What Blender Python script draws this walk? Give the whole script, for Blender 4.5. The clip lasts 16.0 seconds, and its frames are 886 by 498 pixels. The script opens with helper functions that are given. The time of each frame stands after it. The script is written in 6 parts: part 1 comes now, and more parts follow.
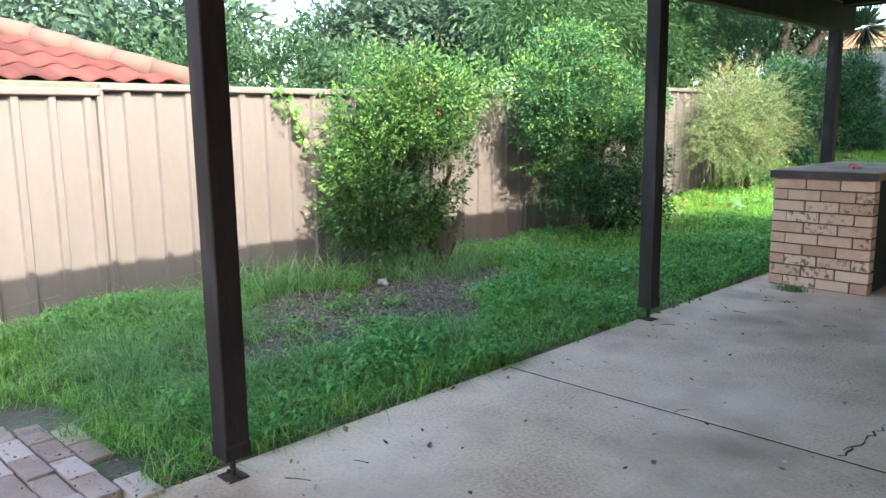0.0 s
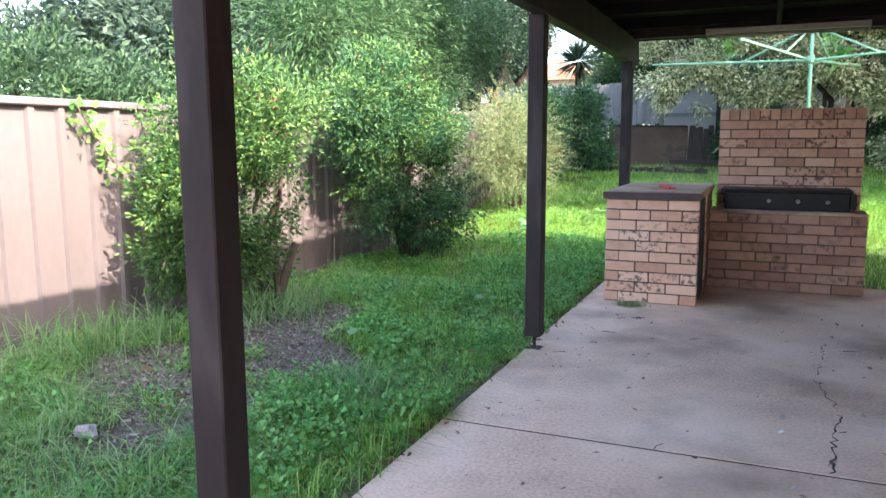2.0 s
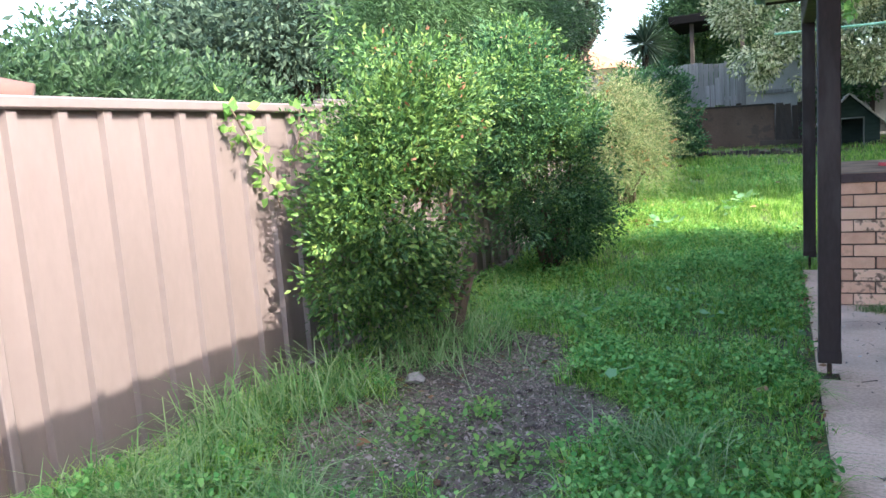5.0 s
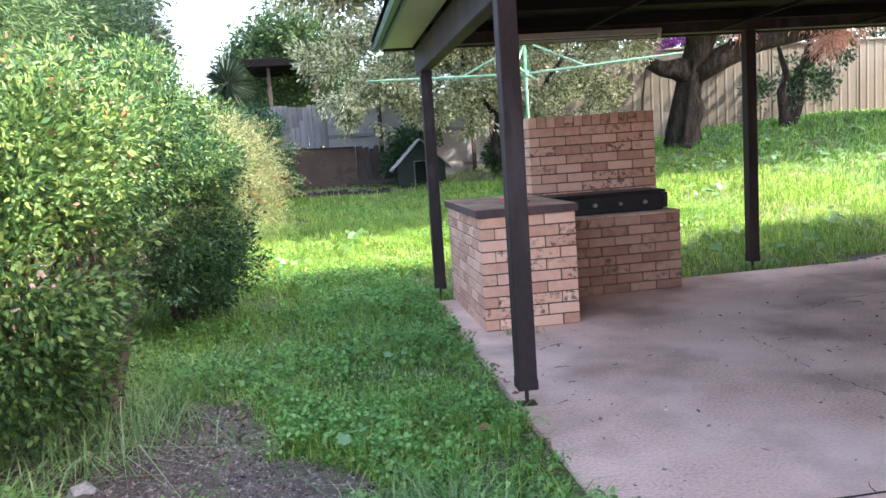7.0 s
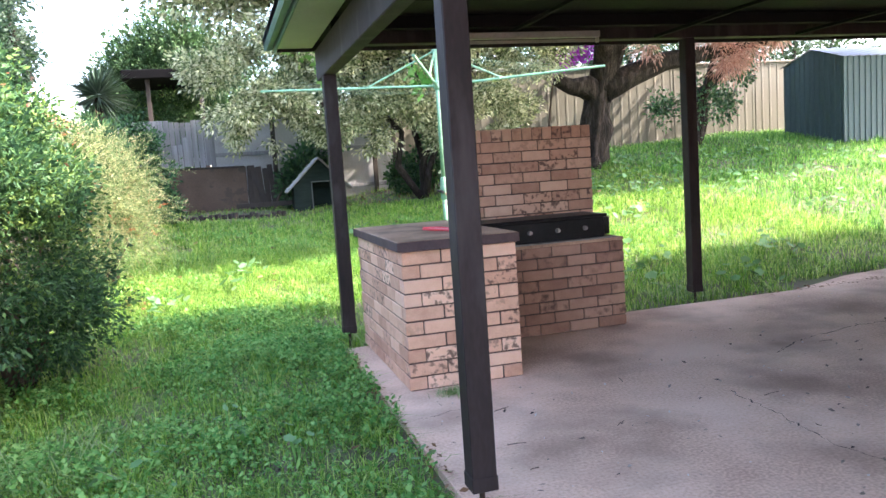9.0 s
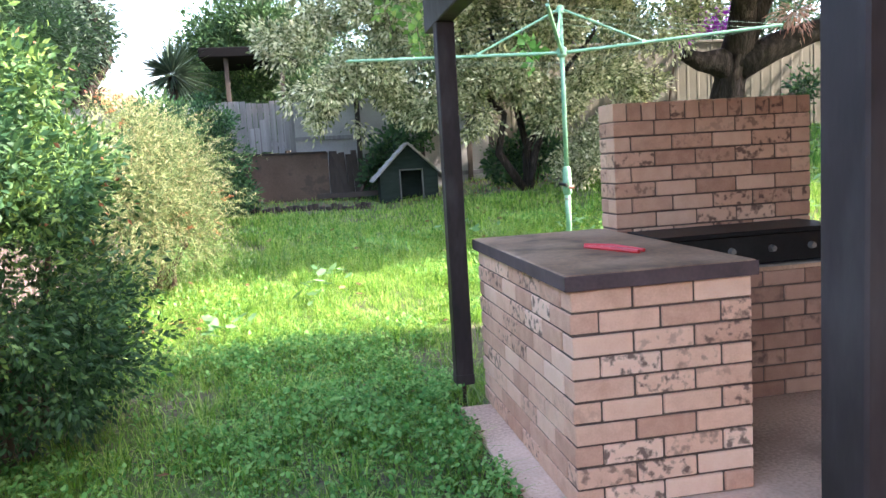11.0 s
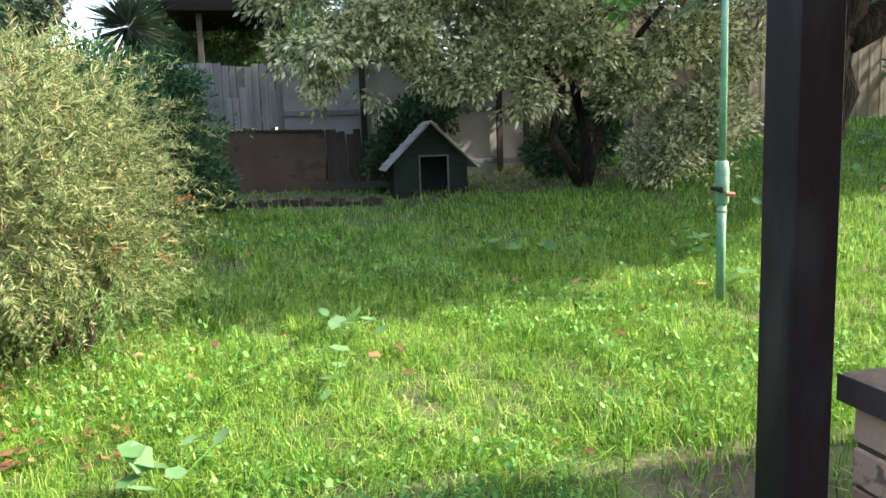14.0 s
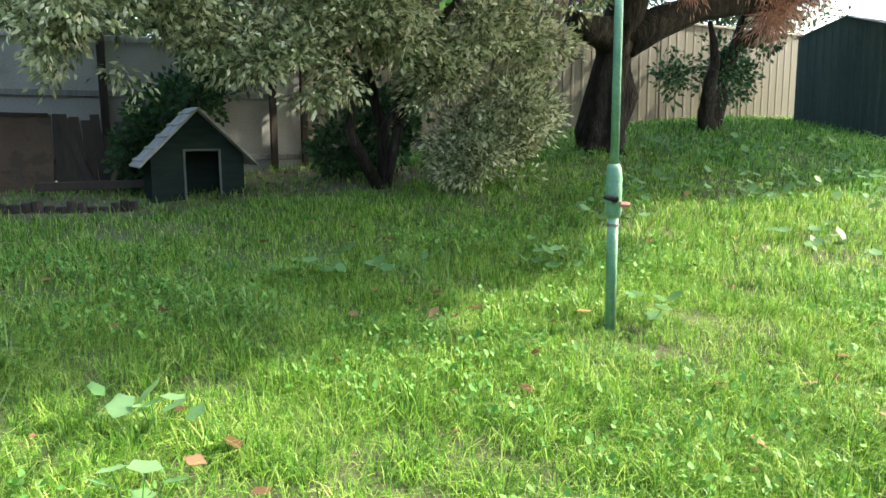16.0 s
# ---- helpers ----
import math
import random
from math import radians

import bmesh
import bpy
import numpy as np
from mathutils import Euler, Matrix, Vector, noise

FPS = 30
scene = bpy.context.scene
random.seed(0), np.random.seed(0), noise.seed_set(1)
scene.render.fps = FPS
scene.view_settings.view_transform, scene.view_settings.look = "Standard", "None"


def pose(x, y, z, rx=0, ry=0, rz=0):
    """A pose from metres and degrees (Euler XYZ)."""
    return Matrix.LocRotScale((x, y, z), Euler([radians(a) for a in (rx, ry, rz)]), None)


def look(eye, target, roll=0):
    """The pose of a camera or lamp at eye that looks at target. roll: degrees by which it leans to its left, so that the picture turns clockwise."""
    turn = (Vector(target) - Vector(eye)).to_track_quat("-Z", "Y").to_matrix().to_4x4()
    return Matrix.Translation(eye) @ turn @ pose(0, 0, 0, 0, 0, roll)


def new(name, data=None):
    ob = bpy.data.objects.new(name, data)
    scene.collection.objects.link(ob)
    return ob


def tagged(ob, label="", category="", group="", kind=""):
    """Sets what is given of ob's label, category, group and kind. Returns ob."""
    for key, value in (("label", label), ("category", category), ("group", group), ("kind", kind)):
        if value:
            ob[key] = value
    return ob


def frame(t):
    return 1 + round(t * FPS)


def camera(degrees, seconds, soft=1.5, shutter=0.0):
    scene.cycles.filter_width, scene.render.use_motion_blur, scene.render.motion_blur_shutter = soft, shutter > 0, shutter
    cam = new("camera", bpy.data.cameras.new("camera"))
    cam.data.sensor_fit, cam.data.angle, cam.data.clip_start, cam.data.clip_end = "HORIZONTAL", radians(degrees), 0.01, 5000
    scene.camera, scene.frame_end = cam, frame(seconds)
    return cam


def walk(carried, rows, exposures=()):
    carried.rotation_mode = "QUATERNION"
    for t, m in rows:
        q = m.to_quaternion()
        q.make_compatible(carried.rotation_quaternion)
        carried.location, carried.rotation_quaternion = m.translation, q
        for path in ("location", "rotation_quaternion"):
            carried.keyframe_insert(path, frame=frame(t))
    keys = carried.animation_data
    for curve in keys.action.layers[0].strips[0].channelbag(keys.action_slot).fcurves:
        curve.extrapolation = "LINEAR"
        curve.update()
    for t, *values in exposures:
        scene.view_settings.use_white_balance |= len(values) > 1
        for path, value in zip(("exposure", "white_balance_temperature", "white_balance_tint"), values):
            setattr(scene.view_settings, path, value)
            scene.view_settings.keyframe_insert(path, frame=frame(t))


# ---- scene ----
cam = camera(60.4, 16.0)
PATH = [
    (0, (0.04, -0.172, 1.368), (-1.357, 1.221, 1.038), -0.7),
    (0.5, (-0.278, -0.238, 1.342), (-1.538, 1.281, 1.016), -0.7),
    (1, (-0.602, -0.255, 1.376), (-1.661, 1.412, 1.063), -0.3),
    (1.5, (-0.916, -0.3, 1.378), (-1.738, 1.498, 1.078), 0.0),
    (2, (-1.204, -0.371, 1.381), (-1.979, 1.451, 1.099), -0.2),
    (2.5, (-1.554, -0.37, 1.433), (-2.492, 1.377, 1.173), -2.4),
    (3, (-1.813, -0.302, 1.403), (-2.805, 1.416, 1.151), -3.5),
    (3.2, (-1.954, -0.244, 1.415), (-2.924, 1.483, 1.141), -3.3),
    (5.3, (-2.945, 0.206, 1.327), (-3.674, 2.049, 1.056), -4.8),
    (5.5, (-3.042, 0.27, 1.309), (-3.608, 2.169, 1.04), -4.1),
    (6, (-3.237, 0.386, 1.329), (-3.386, 2.365, 1.086), -2.2),
    (6.5, (-3.417, 0.54, 1.35), (-3.362, 2.525, 1.117), -2.5),
    (7, (-3.554, 0.51, 1.385), (-3.276, 2.475, 1.139), -4.0),
    (7.5, (-3.591, 0.589, 1.37), (-3.083, 2.5, 1.074), -4.5),
    (8, (-3.523, 0.9, 1.368), (-2.842, 2.755, 1.062), -4.1),
    (8.5, (-3.487, 1.197, 1.397), (-2.807, 3.063, 1.157), -3.3),
    (9, (-3.495, 1.623, 1.385), (-2.947, 3.535, 1.173), -3.9),
    (9.5, (-3.441, 2.008, 1.377), (-2.889, 3.912, 1.116), -3.7),
    (10, (-3.345, 2.542, 1.373), (-2.919, 4.478, 1.11), -3.2),
    (10.2, (-3.362, 2.728, 1.372), (-3.022, 4.684, 1.13), -3.6),
    (12.3, (-3.44, 4.756, 1.486), (-3.072, 6.709, 1.257), -3.4),
    (12.5, (-3.439, 4.979, 1.469), (-3.07, 6.931, 1.238), -3.6),
    (13, (-3.469, 5.477, 1.483), (-3.182, 7.444, 1.266), -3.1),
    (13.5, (-3.539, 5.962, 1.473), (-3.216, 7.923, 1.244), -2.6),
    (14, (-3.59, 6.406, 1.443), (-3.187, 8.345, 1.168), -1.9),
    (14.5, (-3.608, 6.834, 1.454), (-3.111, 8.749, 1.165), -2.2),
    (15, (-3.687, 7.238, 1.434), (-2.923, 9.059, 1.12), -2.4),
    (15.5, (-3.756, 7.542, 1.42), (-2.821, 9.28, 1.096), -1.0),
    (16, (-3.727, 7.873, 1.431), (-2.696, 9.561, 1.135), -0.3),
]
walk(cam, [(t, look(eye, target, roll)) for t, eye, target, roll in PATH],
     [(0, 3.16, 6400, -3), (1, 3.34, 6400, 7), (2, 3.42, 6400, 14), (2.6, 3.28, 6350, 16), (3, 3.17, 6300, 11), (5.5, 3.14, 6400, 11), (6.2, 3.4, 6550, 24), (7, 3.56, 6700, 26), (8.5, 3.72, 6650, 20), (10.2, 3.62, 6650, 20), (12.5, 3.26, 7050, 20), (14, 2.74, 7100, 11), (16, 2.74, 7050, 5)])

# ---- world, sun, exposure ----
SUN_TO = Vector((1.149, -0.37, 1.0)).normalized()
world = bpy.data.worlds.new("sky")
scene.world = world
world.use_nodes = True
wn = world.node_tree.nodes
sky = wn.new("ShaderNodeTexSky")
sky.sky_type = "NISHITA"
sky.sun_disc = False
sky.sun_elevation = math.asin(SUN_TO.z)
sky.sun_rotation = math.atan2(SUN_TO.x, SUN_TO.y)
sky.dust_density = 2.5
wn["Background"].inputs["Strength"].default_value = 0.15
world.node_tree.links.new(sky.outputs[0], wn["Background"].inputs["Color"])
sun = new("sun", bpy.data.lights.new("sun", "SUN"))
sun.data.energy = 2.0
sun.data.angle = radians(0.6)
sun.data.color = (1.0, 0.93, 0.82)
sun.rotation_mode = "QUATERNION"
sun.rotation_quaternion = SUN_TO.to_track_quat("Z", "Y")


# ---- materials ----
def mat(name, cols, rough=0.8, scale=6.0, fine=70.0, bump=0.15, metal=0.0, island=0.0, obrand=0.0, trans=0.0,
        lo=0.32, hi=0.68, stretch=(1, 1, 1), spots=None, rough_var=0.1, dist=0.004, spec=None):
    """Noise-driven material: cols run from dark to light over two scales of noise, and over islands or objects."""
    m = bpy.data.materials.new(name)
    m.use_nodes = True
    nt = m.node_tree
    N, L = nt.nodes, nt.links
    bs = N["Principled BSDF"]
    geo = N.new("ShaderNodeNewGeometry")
    mp = N.new("ShaderNodeMapping")
    mp.inputs["Scale"].default_value = stretch
    L.new(geo.outputs["Position"], mp.inputs["Vector"])

    def noisy(s, d=4):
        n = N.new("ShaderNodeTexNoise")
        n.inputs["Scale"].default_value = s
        n.inputs["Detail"].default_value = d
        L.new(mp.outputs[0], n.inputs["Vector"])
        return n.outputs[0]

    def calc(op, a, b=None, clamp=False):
        n = N.new("ShaderNodeMath")
        n.operation, n.use_clamp = op, clamp
        for k, v in ((0, a), (1, b)):
            if v is None:
                continue
            if isinstance(v, (int, float)):
                n.inputs[k].default_value = v
            else:
                L.new(v, n.inputs[k])
        return n.outputs[0]

    rnd = None
    if obrand:  # each piece has grain of its own
        rnd = N.new("ShaderNodeObjectInfo").outputs["Random"]
        L.new(calc("MULTIPLY", rnd, 37.0), mp.inputs["Location"])
    big, small = noisy(scale), noisy(fine, 3)
    f = calc("ADD", calc("MULTIPLY", big, 0.62), calc("MULTIPLY", small, 0.38))
    if island:
        f = calc("ADD", calc("MULTIPLY", f, 1 - island), calc("MULTIPLY", geo.outputs["Random Per Island"], island))
    if obrand:
        f = calc("ADD", calc("MULTIPLY", f, 1 - obrand), calc("MULTIPLY", rnd, obrand))
    ramp = N.new("ShaderNodeValToRGB")
    e = ramp.color_ramp.elements
    for k, c in enumerate(cols):
        p = lo + (hi - lo) * k / max(1, len(cols) - 1)
        if k < 2:
            e[k].position = p
            el = e[k]
        else:
            el = e.new(p)
        el.color = (*c, 1)
    L.new(f, ramp.inputs[0])
    col = ramp.outputs[0]
    if spots:
        colour, sc, edge, amount, gain = spots if len(spots) == 5 else (*spots, 14.0)
        s1 = noisy(sc, 5)
        s1 = calc("MULTIPLY", calc("SUBTRACT", s1, edge), gain, True)
        if rnd is not None:
            s1 = calc("MULTIPLY", s1, calc("MULTIPLY", calc("SUBTRACT", calc("FRACT", calc("MULTIPLY", rnd, 7.31)), 0.45), 2.5, True))
        s1 = calc("MULTIPLY", s1, amount)
        mx = N.new("ShaderNodeMix")
        mx.data_type = "RGBA"
        L.new(s1, mx.inputs[0])
        L.new(col, mx.inputs[6])
        mx.inputs[7].default_value = (*colour, 1)
        col = mx.outputs[2]
    L.new(col, bs.inputs["Base Color"])
    bs.inputs["Metallic"].default_value = metal
    bs.inputs["Specular IOR Level"].default_value = spec if spec is not None else 0.25 if trans else 0.5
    L.new(calc("ADD", calc("MULTIPLY", calc("SUBTRACT", small, 0.5), rough_var * 2), rough, True), bs.inputs["Roughness"])
    if bump:
        b = N.new("ShaderNodeBump")
        b.inputs["Strength"].default_value = bump
        b.inputs["Distance"].default_value = dist
        L.new(calc("ADD", calc("MULTIPLY", small, 0.6), calc("MULTIPLY", big, 0.4)), b.inputs["Height"])
        L.new(b.outputs[0], bs.inputs["Normal"])
    if trans:
        tr = N.new("ShaderNodeBsdfTranslucent")
        L.new(col, tr.inputs["Color"])
        mixs = N.new("ShaderNodeMixShader")
        mixs.inputs[0].default_value = trans
        L.new(bs.outputs[0], mixs.inputs[1])
        L.new(tr.outputs[0], mixs.inputs[2])
        L.new(mixs.outputs[0], N["Material Output"].inputs["Surface"])
    return m


M_CONC = mat("concrete", [(0.43, 0.275, 0.195), (0.67, 0.455, 0.33), (0.78, 0.57, 0.435)], 0.9, 1.1, 60, 0.18, lo=0.36, hi=0.62, spots=((0.23, 0.15, 0.105), 1.3, 0.48, 0.7, 4.5))
M_GAP = mat("joint_dirt", [(0.012, 0.009, 0.007), (0.03, 0.024, 0.018)], 0.95)
M_BRICK = mat("brick", [(0.37, 0.19, 0.125), (0.55, 0.32, 0.215), (0.66, 0.42, 0.295)], 0.85, 14, 110, 0.5, obrand=0.45, lo=0.25, hi=0.75,
              spots=((0.085, 0.045, 0.034), 26, 0.515, 0.85, 9.0), dist=0.006)
# same brick in lighter tones, making up for light missing on the bench
M_LITBRICK = mat("lit_brick", [(0.54, 0.285, 0.185), (0.75, 0.45, 0.305), (0.84, 0.56, 0.4)], 0.85, 14, 110, 0.5, obrand=0.45, lo=0.25, hi=0.75,
                  spots=((0.1, 0.052, 0.04), 26, 0.52, 0.85, 9.0), dist=0.006)
# darker copy of the brick, with the low wall's shade in its colour
M_SHADEBRICK = mat("shaded_brick", [(0.24, 0.12, 0.08), (0.37, 0.2, 0.135), (0.47, 0.28, 0.195)], 0.88, 10, 110, 0.5, obrand=0.4, lo=0.25, hi=0.75,
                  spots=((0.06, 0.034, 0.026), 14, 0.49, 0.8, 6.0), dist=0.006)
M_HBRICK = mat("house_brick", [(0.4, 0.23, 0.125), (0.57, 0.355, 0.205), (0.66, 0.45, 0.285)], 0.85, 14, 110, 0.5, obrand=0.45, lo=0.25, hi=0.75,
               spots=((0.12, 0.06, 0.04), 22, 0.53, 0.75, 8.0), dist=0.006)
M_MORTAR = mat("mortar", [(0.07, 0.045, 0.035), (0.14, 0.095, 0.07)], 0.95, 8, 120, 0.5)
M_CAP = mat("bench_top", [(0.22, 0.122, 0.072), (0.42, 0.25, 0.155), (0.56, 0.37, 0.245)], 0.66, 2.2, 50, 0.2, rough_var=0.3, lo=0.36, hi=0.64, spots=((0.05, 0.032, 0.024), 3.5, 0.53, 0.75, 6.0))
M_PAVER = mat("paver", [(0.27, 0.17, 0.14), (0.4, 0.27, 0.23), (0.46, 0.34, 0.3)], 0.9, 6, 90, 0.4, obrand=0.4, spots=((0.12, 0.09, 0.07), 5, 0.55, 0.7))
M_POST = mat("brown_paint", [(0.015, 0.0105, 0.01), (0.026, 0.0175, 0.017), (0.04, 0.029, 0.028)], 0.62, 5, 60, 0.2, stretch=(1, 1, 0.3), spots=((0.07, 0.06, 0.056), 6, 0.56, 0.55, 7.0), spec=0.25)
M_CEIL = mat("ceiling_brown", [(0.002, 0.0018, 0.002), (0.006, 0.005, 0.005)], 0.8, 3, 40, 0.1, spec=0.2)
M_STEEL = mat("steel", [(0.2, 0.19, 0.17), (0.38, 0.36, 0.33)], 0.5, 12, 90, 0.2, metal=0.8)
M_RUST = mat("rusty_steel", [(0.03, 0.02, 0.014), (0.09, 0.06, 0.042)], 0.75, 12, 90, 0.3, metal=0.3, spec=0.3)
M_STONE = mat("weathered_stone", [(0.16, 0.14, 0.13), (0.3, 0.26, 0.24), (0.42, 0.37, 0.34)], 0.9, 18, 90, 0.5)
M_FENCE = mat("fence_steel", [(0.12, 0.094, 0.087), (0.137, 0.108, 0.101), (0.151, 0.121, 0.114)], 0.55, 1.3, 30, 0.04, stretch=(1, 1, 0.4))
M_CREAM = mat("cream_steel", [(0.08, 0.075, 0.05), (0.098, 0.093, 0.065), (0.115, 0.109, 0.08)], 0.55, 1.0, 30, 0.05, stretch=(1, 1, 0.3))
M_SOFFIT = mat("cream_lining", [(0.42, 0.42, 0.36), (0.55, 0.55, 0.48)], 0.6, 2, 40, 0.05)
M_GUTTER = mat("green_gutter", [(0.05, 0.12, 0.11), (0.1, 0.2, 0.18)], 0.35, 3, 50, 0.05)
M_ROOF = mat("roof_steel", [(0.2, 0.22, 0.22), (0.34, 0.36, 0.36)], 0.45, 2, 40, 0.05, metal=0.3)
M_SHED = mat("shed_steel", [(0.034, 0.052, 0.05), (0.048, 0.072, 0.069), (0.06, 0.088, 0.084)], 0.75, 1.5, 40, 0.04, stretch=(1, 1, 0.3), spec=0.2)
M_SHEDROOF = mat("shed_roof_steel", [(0.2, 0.215, 0.225), (0.29, 0.3, 0.315)], 0.4, 2, 40, 0.04, metal=0.4)
M_TILE = mat("roof_tile", [(0.045, 0.0085, 0.007), (0.078, 0.015, 0.0125), (0.105, 0.025, 0.021)], 0.9, 7, 60, 0.3, obrand=0.3)
M_HIPTILE = mat("hip_tile", [(0.075, 0.04, 0.032), (0.12, 0.065, 0.052)], 0.9, 8, 60, 0.3, obrand=0.3)
M_ORANGE = mat("terracotta", [(0.26, 0.1, 0.05), (0.36, 0.15, 0.08)], 0.8, 3, 30, 0.2)
M_RENDER = mat("rendered_wall", [(0.4, 0.34, 0.28), (0.5, 0.44, 0.37)], 0.85, 3, 60, 0.15)
M_HOIST = mat("hoist_green", [(0.09, 0.22, 0.125), (0.14, 0.29, 0.18), (0.22, 0.39, 0.27)], 0.5, 8, 60, 0.06)
M_WIRE = mat("hoist_wire", [(0.12, 0.2, 0.16), (0.18, 0.28, 0.22)], 0.4, 8, 60, 0)
M_BLACK = mat("black_steel", [(0.005, 0.005, 0.005), (0.016, 0.0155, 0.015)], 0.45, 8, 70, 0.1, spec=0.2)
M_WHITE = mat("white_plastic", [(0.22, 0.2, 0.17), (0.34, 0.32, 0.28)], 0.4, 6, 60, 0)
M_RED = mat("red_plastic", [(0.55, 0.015, 0.02), (0.7, 0.04, 0.04)], 0.35, 10, 60, 0)
M_GREYWOOD = mat("grey_paling", [(0.13, 0.13, 0.13), (0.23, 0.23, 0.23), (0.33, 0.33, 0.335)], 0.85, 3, 60, 0.4, stretch=(6, 6, 0.4), obrand=0.25)
M_DARKWOOD = mat("dark_paling", [(0.022, 0.017, 0.013), (0.055, 0.043, 0.034)], 0.9, 3, 60, 0.4, stretch=(6, 6, 0.4), obrand=0.3)
M_PANEL = mat("white_sheet", [(0.24, 0.24, 0.235), (0.33, 0.33, 0.32), (0.4, 0.4, 0.39)], 0.75, 1.4, 40, 0.1, spots=((0.2, 0.19, 0.17), 3, 0.62, 0.5))
M_BOARD = mat("brown_board", [(0.085, 0.055, 0.038), (0.16, 0.105, 0.075)], 0.9, 2, 50, 0.2, spots=((0.05, 0.04, 0.035), 4, 0.55, 0.6))
M_KENNEL = mat("kennel_green", [(0.01, 0.017, 0.013), (0.021, 0.033, 0.026)], 0.85, 4, 50, 0.3, stretch=(1, 1, 4), spec=0.2)
M_KROOF = mat("kennel_roof", [(0.28, 0.26, 0.22), (0.5, 0.47, 0.42)], 0.85, 6, 60, 0.3)
M_BARK = mat("bark", [(0.012, 0.0095, 0.008), (0.03, 0.024, 0.019), (0.075, 0.061, 0.05)], 0.95, 11, 45, 1.0, stretch=(1, 1, 0.2), dist=0.06, spec=0.15)
M_TWIG = mat("twig_bark", [(0.06, 0.04, 0.028), (0.13, 0.09, 0.065)], 0.9, 10, 60, 0.5, stretch=(1, 1, 0.3))
M_MULCH = mat("mulch", [(0.05, 0.036, 0.03), (0.12, 0.085, 0.07), (0.2, 0.145, 0.12), (0.36, 0.29, 0.25)], 0.95, 12, 80, 0.4, island=0.7, lo=0.2, hi=0.85)
M_DEADLEAF = mat("dead_leaf", [(0.11, 0.058, 0.03), (0.2, 0.105, 0.05), (0.3, 0.18, 0.1)], 0.8, 12, 80, 0.2, island=0.6, trans=0.15)
M_LITTER = mat("pale_litter", [(0.2, 0.16, 0.12), (0.45, 0.4, 0.34), (0.6, 0.57, 0.52)], 0.8, 12, 80, 0.1, island=0.7)
M_GRASS = mat("grass", [(0.04, 0.12, 0.02), (0.11, 0.28, 0.032), (0.24, 0.44, 0.06), (0.52, 0.62, 0.2)], 0.45, 1.6, 7, 0, island=0.58, trans=0.38, lo=0.22, hi=0.82)
M_WEEDY = mat("weedy_grass", [(0.035, 0.12, 0.03), (0.085, 0.25, 0.042), (0.18, 0.38, 0.062), (0.36, 0.54, 0.16)], 0.5, 1.6, 7, 0, island=0.55, trans=0.36, lo=0.22, hi=0.82)
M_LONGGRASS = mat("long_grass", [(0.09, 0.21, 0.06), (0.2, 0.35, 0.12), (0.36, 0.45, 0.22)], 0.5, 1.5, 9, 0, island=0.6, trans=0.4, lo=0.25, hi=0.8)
M_CLOVER = mat("clover", [(0.07, 0.23, 0.05), (0.15, 0.36, 0.085), (0.25, 0.47, 0.14)], 0.6, 2, 9, 0, island=0.5, trans=0.35)
M_MALLOW = mat("mallow_leaf", [(0.1, 0.23, 0.085), (0.2, 0.36, 0.17)], 0.55, 6, 40, 0.1, island=0.5, trans=0.35)
M_SHRUB = mat("shrub_leaf", [(0.022, 0.064, 0.022), (0.06, 0.135, 0.038), (0.14, 0.24, 0.055), (0.25, 0.25, 0.08)], 0.5, 2.5, 15, 0, island=0.6, trans=0.26, lo=0.2, hi=0.97)
M_SHRUBD = mat("shrub_leaf_dark", [(0.018, 0.056, 0.026), (0.044, 0.115, 0.046), (0.09, 0.19, 0.06)], 0.55, 2.5, 15, 0, island=0.6, trans=0.28, lo=0.2, hi=0.84)
M_BOTTLE = mat("bottlebrush_leaf", [(0.05, 0.085, 0.035), (0.13, 0.19, 0.07), (0.27, 0.33, 0.14), (0.42, 0.33, 0.2)], 0.6, 2.5, 15, 0, island=0.6, trans=0.3, lo=0.2, hi=0.84)
M_BLOOM = mat("faded_bloom", [(0.3, 0.11, 0.05), (0.5, 0.2, 0.1)], 0.7, 3, 15, 0, island=0.6, trans=0.3)
M_PITTO = mat("variegated_leaf", [(0.07, 0.1, 0.04), (0.22, 0.26, 0.11), (0.52, 0.53, 0.3), (0.8, 0.77, 0.54)], 0.5, 2.5, 15, 0, island=0.65, trans=0.25, lo=0.2, hi=0.82)
M_GUM = mat("gum_leaf", [(0.026, 0.048, 0.034), (0.05, 0.085, 0.055), (0.09, 0.13, 0.08)], 0.6, 1, 15, 0, island=0.6, trans=0.25, lo=0.2, hi=0.84)
M_HEDGE = mat("hedge_leaf", [(0.018, 0.044, 0.02), (0.04, 0.082, 0.034), (0.075, 0.125, 0.055)], 0.5, 1, 15, 0, island=0.6, trans=0.3, lo=0.2, hi=0.84)
M_FERNY = mat("ferny_leaf", [(0.022, 0.055, 0.018), (0.045, 0.1, 0.034), (0.085, 0.15, 0.056)], 0.5, 1, 15, 0, island=0.6, trans=0.35, lo=0.2, hi=0.84)
M_VINE = mat("vine_leaf", [(0.09, 0.22, 0.05), (0.17, 0.32, 0.075), (0.28, 0.4, 0.11)], 0.5, 3, 15, 0, island=0.7, trans=0.4, lo=0.2, hi=0.84)
M_PINKDEAD = mat("dead_foliage", [(0.4, 0.18, 0.13), (0.62, 0.34, 0.26), (0.75, 0.5, 0.42)], 0.8, 3, 15, 0, island=0.6, trans=0.3, lo=0.2, hi=0.84)
M_PURPLE = mat("purple_flower", [(0.3, 0.02, 0.3), (0.5, 0.05, 0.5)], 0.6, 3, 15, 0, island=0.6, trans=0.3)
